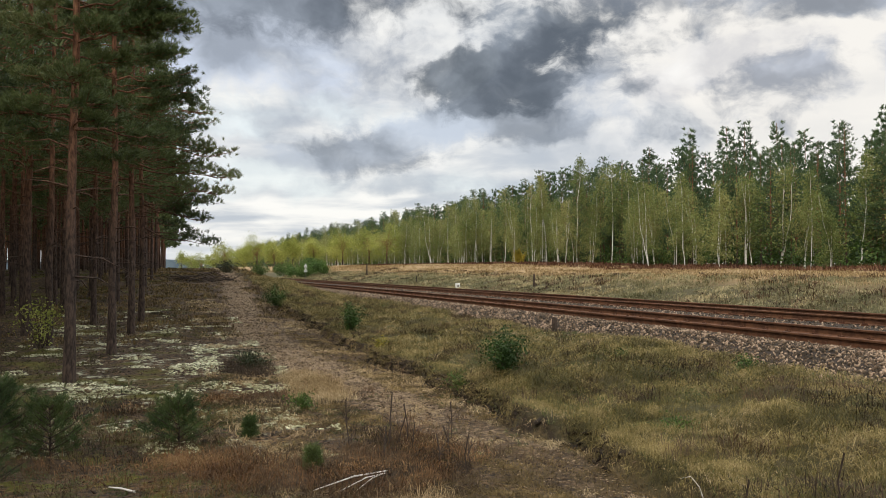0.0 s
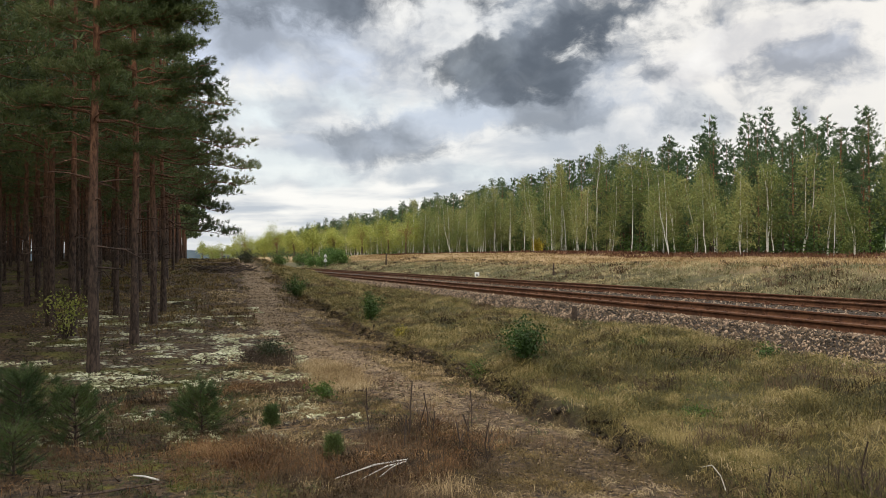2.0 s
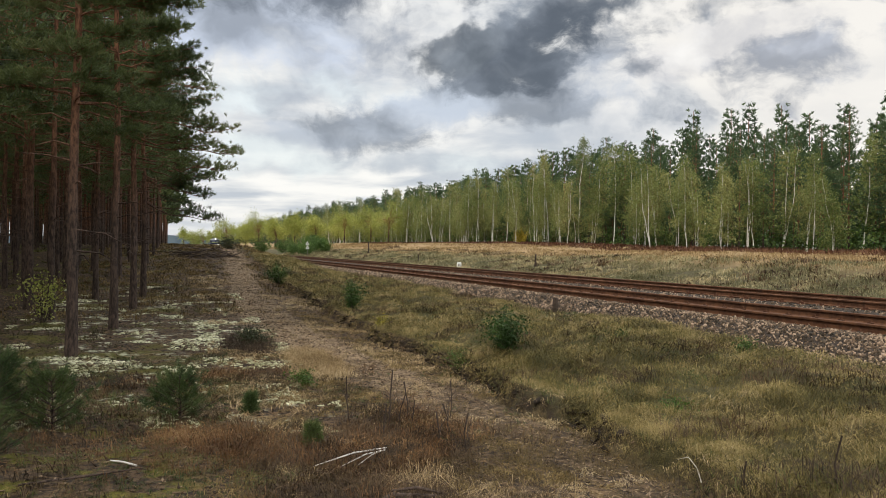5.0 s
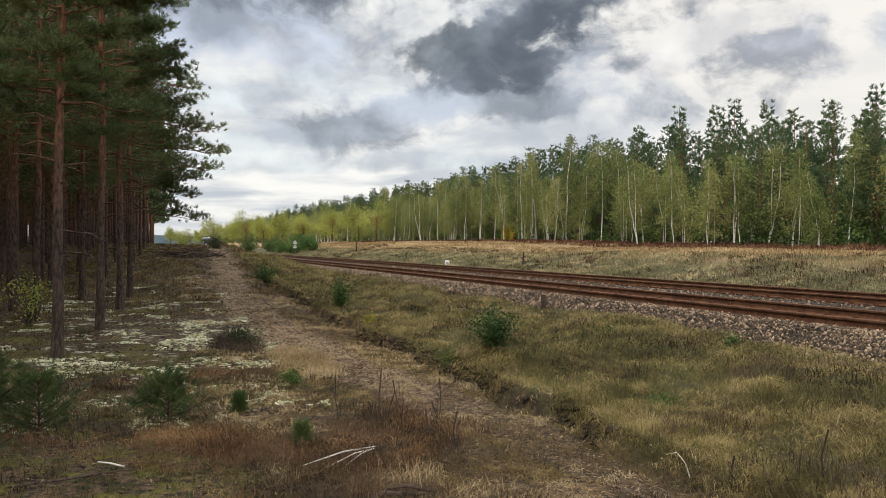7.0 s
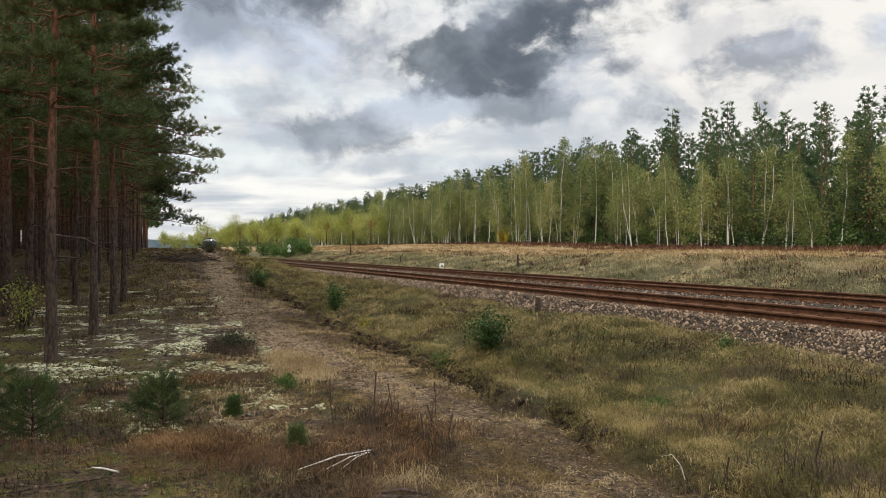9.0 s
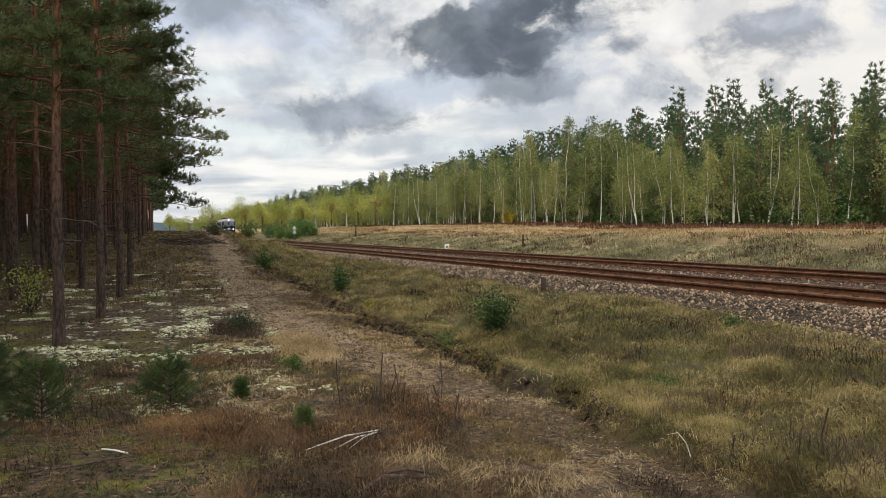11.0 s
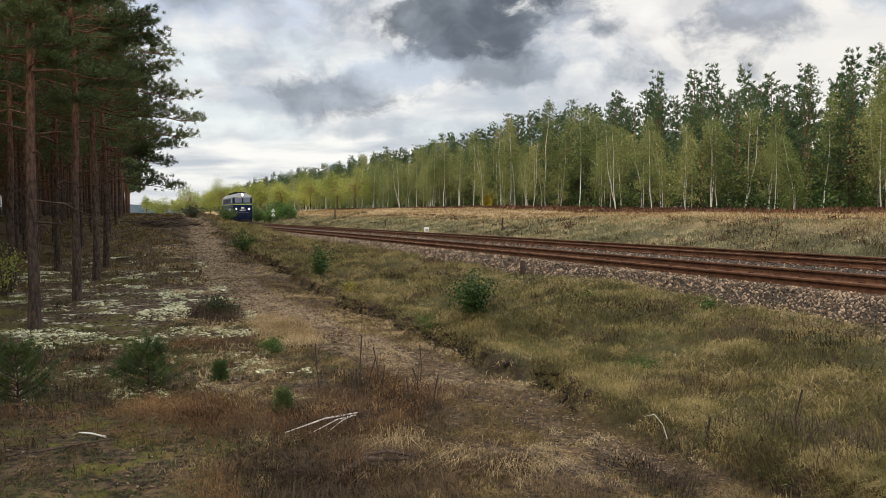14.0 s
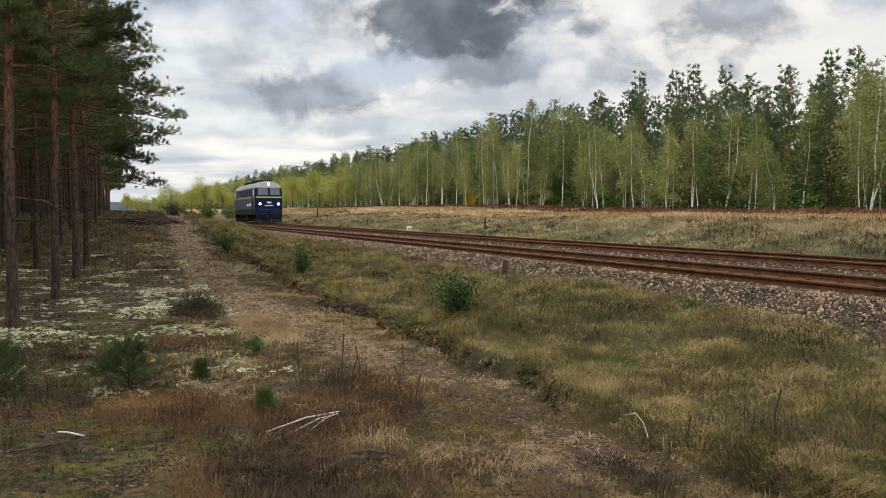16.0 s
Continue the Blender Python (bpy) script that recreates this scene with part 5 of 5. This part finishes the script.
# ---- single plants and things ----
def sapling(seed, tall, radius, n):
    """A bushy pine seedling."""
    r = np.random.default_rng(seed)
    base = new("pine_sapling")
    w, P, A = Heap(), [], []
    w.add(*tube(np.array([[0, 0, -0.05], [0.01, 0, tall * 0.5], [0, 0.01, tall * 0.92]]), [0.012, 0.009, 0.004], 6))
    for h in np.linspace(tall * 0.1, tall * 0.9, 9):
        for a in np.arange(4) * 1.57 + r.uniform(0, 6):
            ln = radius * (1.1 - 0.75 * h / tall) * r.uniform(0.6, 1.1)
            d = np.array([np.cos(a), np.sin(a), 0.35 + 0.5 * h / tall])
            w.add(*tube(np.stack([[0, 0, h], np.array([0, 0, h]) + d * ln * 0.5, np.array([0, 0, h]) + d * ln + [0, 0, 0.1 * ln]]), [0.006, 0.004, 0.003], 4))
            q = r.uniform(0.2, 1.05, n // 36)[:, None]
            P.append(np.array([0, 0, h]) + d * ln * q + r.normal(0, 0.012, (len(q), 3)))
            A.append(np.tile(unit(d + [0, 0, 0.4]), (len(q), 1)))
    child("stem", w.mesh("stem", M["pine_bark"]), base)
    V, F = tufts(np.concatenate(P), np.concatenate(A), 17, 0.07, 0.0022, 0.65, r)
    child("needles", mesh_of("needles", V, F, M["sapling"]), base)
    return base


def stand(ob, x, y, label, category, group="", turn=0, down=0.02):
    ob.matrix_basis = pose(x, y, hz(x, y) - down, 0, 0, turn)
    return tagged(ob, label, category, group)


for i, (sx, sy, sh, sr) in enumerate([(0.08, 8.9, 0.46, 0.42), (-1.05, 8.5, 0.55, 0.45), (-1.5, 8.5, 0.66, 0.45), (-1.75, 9.6, 0.55, 0.4), (0.79, 9.07, 0.22, 0.1), (1.19, 7.44, 0.22, 0.1), (-0.1, 9.9, 0.2, 0.1), (-1.35, 7.3, 0.4, 0.3)]):
    stand(sapling(600 + i, sh, sr, 430 if sh > 0.4 else 150), sx, sy, "bushy dark green young pine on the heath" if sh > 0.3 else "tiny pine seedling among dry grass", "sapling", "pine saplings", i * 50)


def shrub(seed, tall, radius, n, size, leaf, name="shrub"):
    """A many-stemmed shrub with small leaves."""
    r = np.random.default_rng(seed)
    base = new(name)
    w, P = Heap(), []
    for _ in range(16):
        a, q = r.uniform(0, 6.28), radius * r.uniform(0.15, 1.0)
        tip = np.array([np.cos(a) * q, np.sin(a) * q, tall * r.uniform(0.55, 1.05) * (1 - 0.35 * q / radius)])
        path = np.stack([[0, 0, -0.05], tip * [0.35, 0.35, 0.5], tip])
        w.add(*tube(path, [0.008 * tall + 0.002, 0.005 * tall + 0.001, 0.002], 4))
        u = r.uniform(0.3, 1.05, n // 16)
        c = np.stack([np.interp(u, [0, 0.5, 1], path[:, i]) for i in range(3)], -1)
        P.append(c + r.normal(0, 0.12 * radius + 0.01, c.shape))
    child("stem_work", w.mesh("stem_work", M["pine_bark"]), base)
    V, F = leaves(np.concatenate(P), size, r, 0.1)
    child("foliage", mesh_of("foliage", V, F, M[leaf]), base)
    return base


SHRUBS = [
    (4.55, 11.1, 0.62, 0.52, 3000, 0.034, "bush_leaf", "green leafy bush on the grass slope"), (4.0, 11.5, 0.3, 0.35, 700, 0.03, "bush_leaf", "low green bush at the ditch edge"),
    (4.21, 20.4, 0.75, 0.42, 1500, 0.045, "bush_leaf", "dark green bush beside the ditch"), (3.91, 16.1, 0.36, 0.2, 260, 0.035, "yellow_leaf", "small sapling with yellow autumn leaves"),
    (3.78, 32.0, 0.9, 0.6, 1200, 0.06, "bush_leaf", "dark bush beside the rising path"), (1.65, 10.8, 0.22, 0.3, 700, 0.03, "bush_leaf", "low green shrub beside straw grass"),
    (1.3, 15.0, 0.4, 0.5, 1200, 0.035, "dark_leaf", "dark green and brown shrub on the litter"), (5.0, 52.0, 0.9, 0.9, 1200, 0.08, "bush_leaf", "green bush on the rise beside the line"),
    (3.6, 58.0, 1.0, 1.0, 1200, 0.09, "dark_leaf", "dark bush on the rise beside the line"), (4.7, 7.2, 0.25, 0.35, 600, 0.025, "bush_leaf", "low green patch on the slope"),
    (7.6, 9.9, 0.3, 0.25, 500, 0.03, "bush_leaf", "small weed at the foot of the ballast"), (6.4, 11.3, 0.2, 0.3, 400, 0.03, "bush_leaf", "small green plant at the foot of the ballast"),
    (56, 132.0, 3.2, 1.5, 1500, 0.25, "yellow_leaf", "bright yellow autumn sapling at the wood edge"), (6.0, 62, 0.8, 0.8, 900, 0.08, "bush_leaf", "green bush on the rise beside the line"),
    (-2.6, 19.5, 1.3, 0.6, 500, 0.06, "oak_leaf", "thin leafy sapling between the pine stems"),
]
for i, (sx, sy, sh, sr, n_, ls, lf, lab) in enumerate(SHRUBS):
    stand(shrub(700 + i, sh, sr, n_, ls, lf), sx, sy, lab, "shrub", "", 40 * i)
green_ = [broadleaf(720 + i, [3.4, 2.8, 3.8][i], [2.4, 2.0, 2.6][i], 2200, 0.28, "lush_leaf", "shrub") for i in range(3)]
plant_all(green_, [(18.6, 124), (20.5, 121), (18.4, 131), (20.3, 128), (19.0, 140), (21.5, 136), (18.8, 150)], "bright green bushes beside the track sign", "shrub", "bushes by the sign", tree_r, 0.5, 0.72)


def rod_thing(name, pts, radii, mat, label, category, seg=7):
    """A stick along points given over the ground."""
    P = np.array([(px_, py_, hz(px_, py_) + pz_) for px_, py_, pz_ in pts])
    v, f = tube(P, radii, seg)
    ob = new(name, mesh_of(name, v, f, M[mat], True))
    return tagged(ob, label, category)


# white birch twigs in the foreground
for k, (a, b) in enumerate((((1.72, 6.86, 0.08), (1.05, 6.5, 0.05)), ((1.7, 6.82, 0.07), (1.25, 6.45, 0.04)), ((1.66, 6.78, 0.07), (1.38, 6.45, 0.04)))):
    mid_ = tuple((a[i] + b[i]) / 2 + (0.012 if i else 0.02) for i in range(3))
    rod_thing("birch_twig", [a, mid_, b], [0.005, 0.007 - 0.0015 * k, 0.003], "pale_bark", "bleached white birch twig lying in dry grass", "twig")
rod_thing("curved_stick", [(3.96, 5.66, 0.0), (4.0, 5.78, 0.05), (4.0, 5.9, 0.1), (3.95, 5.98, 0.14)], [0.005, 0.005, 0.004, 0.002], "pale_bark", "thin white curved stick leaning out of the grass", "stick")
rod_thing("birch_twig", [(-0.25, 6.85, 0.03), (-0.36, 6.95, 0.04), (-0.45, 7.05, 0.03)], [0.008, 0.008, 0.005], "pale_bark", "short white birch stick on green moss", "stick")
rod_thing("fallen_branch", [(1.2, 5.35, 0.02), (1.42, 5.5, 0.05), (1.72, 5.42, 0.05)], [0.018, 0.022, 0.012], "pine_bark", "broken dead branch in the dry grass", "branch")
rod_thing("fallen_branch", [(1.45, 5.62, 0.06), (1.6, 5.5, 0.09), (1.82, 5.52, 0.03)], [0.01, 0.012, 0.006], "pine_bark", "reddish dead branch in the dry grass", "branch")
rod_thing("fallen_branch", [(-1.0, 6.4, 0.03), (-0.6, 6.55, 0.04), (-0.2, 6.7, 0.05)], [0.008, 0.009, 0.004], "pine_bark", "thin dead branch lying on moss", "branch")
# a patch of dark dry heather round the weed stalks
a_, q_ = veg.uniform(0, 6.28, 220), np.sqrt(veg.uniform(0, 1, 220))
tussocks("dark_heather_patch", np.c_[2.05 + 0.55 * q_ * np.cos(a_), 7.5 + 1.3 * q_ * np.sin(a_)], 22, 0.13, 0.0022, "heather", "dark dry heather and twigs round dead weed stalks", 0.7)
tussocks("dark_heather_patch", np.c_[1.5 + 0.8 * q_ * np.cos(a_), 5.4 + 0.7 * q_ * np.sin(a_)][::3], 20, 0.1, 0.002, "heather", "dark dry heather round fallen branches", 0.8)
tussocks("dark_heather_patch", np.c_[1.25 + 0.4 * q_ * np.cos(a_), 14.6 + 1.0 * q_ * np.sin(a_)][::2], 22, 0.2, 0.004, "heather", "dark heather cushion on the lichen strip", 0.7)
# dead weed stalks
for k, (wx, wy, wh) in enumerate([(2.06, 8.1, 0.55), (2.3, 7.2, 0.3), (1.85, 7.5, 0.35), (2.5, 7.6, 0.28), (1.7, 8.3, 0.3), (2.45, 6.9, 0.35), (2.12, 8.0, 0.35), (2.25, 8.15, 0.4), (2.67, 8.05, 0.42), (1.9, 9.4, 0.3), (2.2, 7.8, 0.3), (1.98, 7.9, 0.25), (4.0, 5.2, 0.3), (4.3, 4.6, 0.4)]):
    r_ = np.random.default_rng(900 + k)
    base_ = new("dead_weed")
    hp = Heap()
    hp.add(*tube(np.array([[0, 0, -0.03], [r_.normal(0, 0.02), r_.normal(0, 0.02), wh * 0.5], [r_.normal(0, 0.05), r_.normal(0, 0.05), wh]]), [0.006, 0.006, 0.007], 5))
    child("stalk", hp.mesh("stalk", M["dark_wood"]), base_)
    hp = Heap()
    for _ in range(7):
        h0 = r_.uniform(0.1, 0.7) * wh
        a_ = r_.uniform(0, 6.28)
        hp.add(*tube(np.array([[0, 0, h0], [0.05 * np.cos(a_), 0.05 * np.sin(a_), h0 + 0.06], [0.08 * np.cos(a_), 0.08 * np.sin(a_), h0 + 0.14]]), [0.003, 0.002, 0.001], 4))
    child("side_shoots", hp.mesh("side_shoots", M["dark_wood"]), base_)["kind"] = "stuff"
    stand(base_, wx, wy, "dead dark brown weed stalk in dry grass", "weed", "dead weeds")


def brush_pile(x, y, n, radius, tall):
    base = new("brush_pile")
    hp = Heap()
    for _ in range(n):
        a, q, t_ = veg.uniform(0, 6.28), radius * np.sqrt(veg.uniform(0, 1)), veg.uniform(0, 6.28)
        c = np.array([np.cos(a) * q * 1.6, np.sin(a) * q, tall * (1 - (q / radius) ** 2) * veg.uniform(0.1, 1)])
        d = np.array([np.cos(t_), np.sin(t_), veg.normal(0, 0.25)]) * veg.uniform(0.3, 1.0)
        hp.add(*tube(np.stack([c - d, c + [0, 0, 0.06], c + d]), [0.018, 0.014, 0.006], 4))
    child("brushwood", hp.mesh("brushwood", M["dark_wood"]), base)
    return stand(base, x, y, "heap of cut dead brushwood beside the path", "brushwood")


brush_pile(1.5, 47.0, 110, 1.2, 0.45)


def kilometre_stone(x, y):
    base = new("kilometre_stone")
    bm = bmesh.new()
    box(bm, (-0.15, -0.1, -0.3), (0.15, 0.1, 0.42), 0.025)
    part("post", bm, M["white"], base, "whitewashed concrete post")
    for k, (u0, u1) in enumerate(((-0.06, -0.01), (0.02, 0.07))):
        bm = bmesh.new()
        box(bm, (u0, -0.106, 0.16), (u1, -0.1, 0.3))
        part("number_bar", bm, M["under"], base)
    return stand(base, x, y, "small white concrete kilometre stone beside the far track", "milestone", "", -15)


kilometre_stone(18.2, 53.3)


def triangle_sign(x, y):
    """A dark plate with two white triangles, on a post."""
    base = new("track_sign")
    bm = bmesh.new()
    rod(bm, (0, 0, -0.3), (0, 0, 2.3), 0.035, 10)
    part("post", bm, M["steel"], base)
    for z0 in (1.2, 1.78):
        bm = bmesh.new()
        a = [bm.verts.new(p) for p in ((-0.28, -0.065, z0), (0.28, -0.065, z0), (0, -0.065, z0 + 0.48))]
        b = [bm.verts.new(v.co + Vector((0, -0.01, 0))) for v in a]
        bm.faces.new(a)
        bm.faces.new(b[::-1])
        for i in range(3):
            bm.faces.new((a[i], a[(i + 1) % 3], b[(i + 1) % 3], b[i]))
        bmesh.ops.recalc_face_normals(bm, faces=bm.faces)
        tri = part("triangle", bm, M["white"], base, "white triangle")
        bm = bmesh.new()
        box(bm, (-0.09, -0.082, z0 + 0.08), (0.09, -0.076, z0 + 0.22))
        part("dark_centre", bm, M["under"], tri)
    return stand(base, x, y, "post with two white triangle signs beside the far track", "railway sign", "", -8)


triangle_sign(17.8, 117.6)


def stump_post(x, y, h, r_, label):
    bm = bmesh.new()
    rod(bm, (0, 0, -0.2), (0.02, 0, h), r_, 9, r_ * 0.75)
    for v in bm.verts:
        v.co += Vector(veg.normal(0, r_ * 0.15, 3))
    return stand(new("wooden_post", bm_mesh("wooden_post", bm, M["dark_wood"])), x, y, label, "post")


stump_post(8.05, 17.0, 0.38, 0.075, "short dark wooden stub at the foot of the ballast")
stump_post(21.4, 95.0, 1.3, 0.09, "dark weathered wooden post on the far bank")
stump_post(19.6, 44.0, 0.75, 0.06, "charred leaning wooden post on the far bank")
stump_post(8.0, 33.0, 0.3, 0.06, "short dark wooden stub at the ballast edge")
stump_post(19.0, 66.0, 0.6, 0.05, "thin dark post on the far bank")
# a low wooded hill on the horizon, distance haze put into its bluish colour
xs_ = np.linspace(-500, 700, 80)
hp = Heap()
Vh = np.concatenate([np.c_[xs_, np.full(80, 1500.0), np.full(80, -5.0)], np.c_[xs_, np.full(80, 1520.0), 11 + 5 * vnoise(xs_ / 90, xs_ * 0, 71) + 4 * vnoise(xs_ / 14, xs_ * 0, 72)], np.c_[xs_, np.full(80, 1900.0), np.full(80, -5.0)]])
ih = np.arange(79)
Fh = np.concatenate([np.c_[ih, ih + 1, ih + 81, ih + 80], np.c_[ih + 80, ih + 81, ih + 161, ih + 160]])
tagged(new("backdrop", mesh_of("backdrop", Vh, Fh, M["haze_hill"])), "low wooded hill, distance haze put into its bluish colour", "hill", kind="structure")


def motions():
    walk(loco, LOCO_ROWS)


motions()
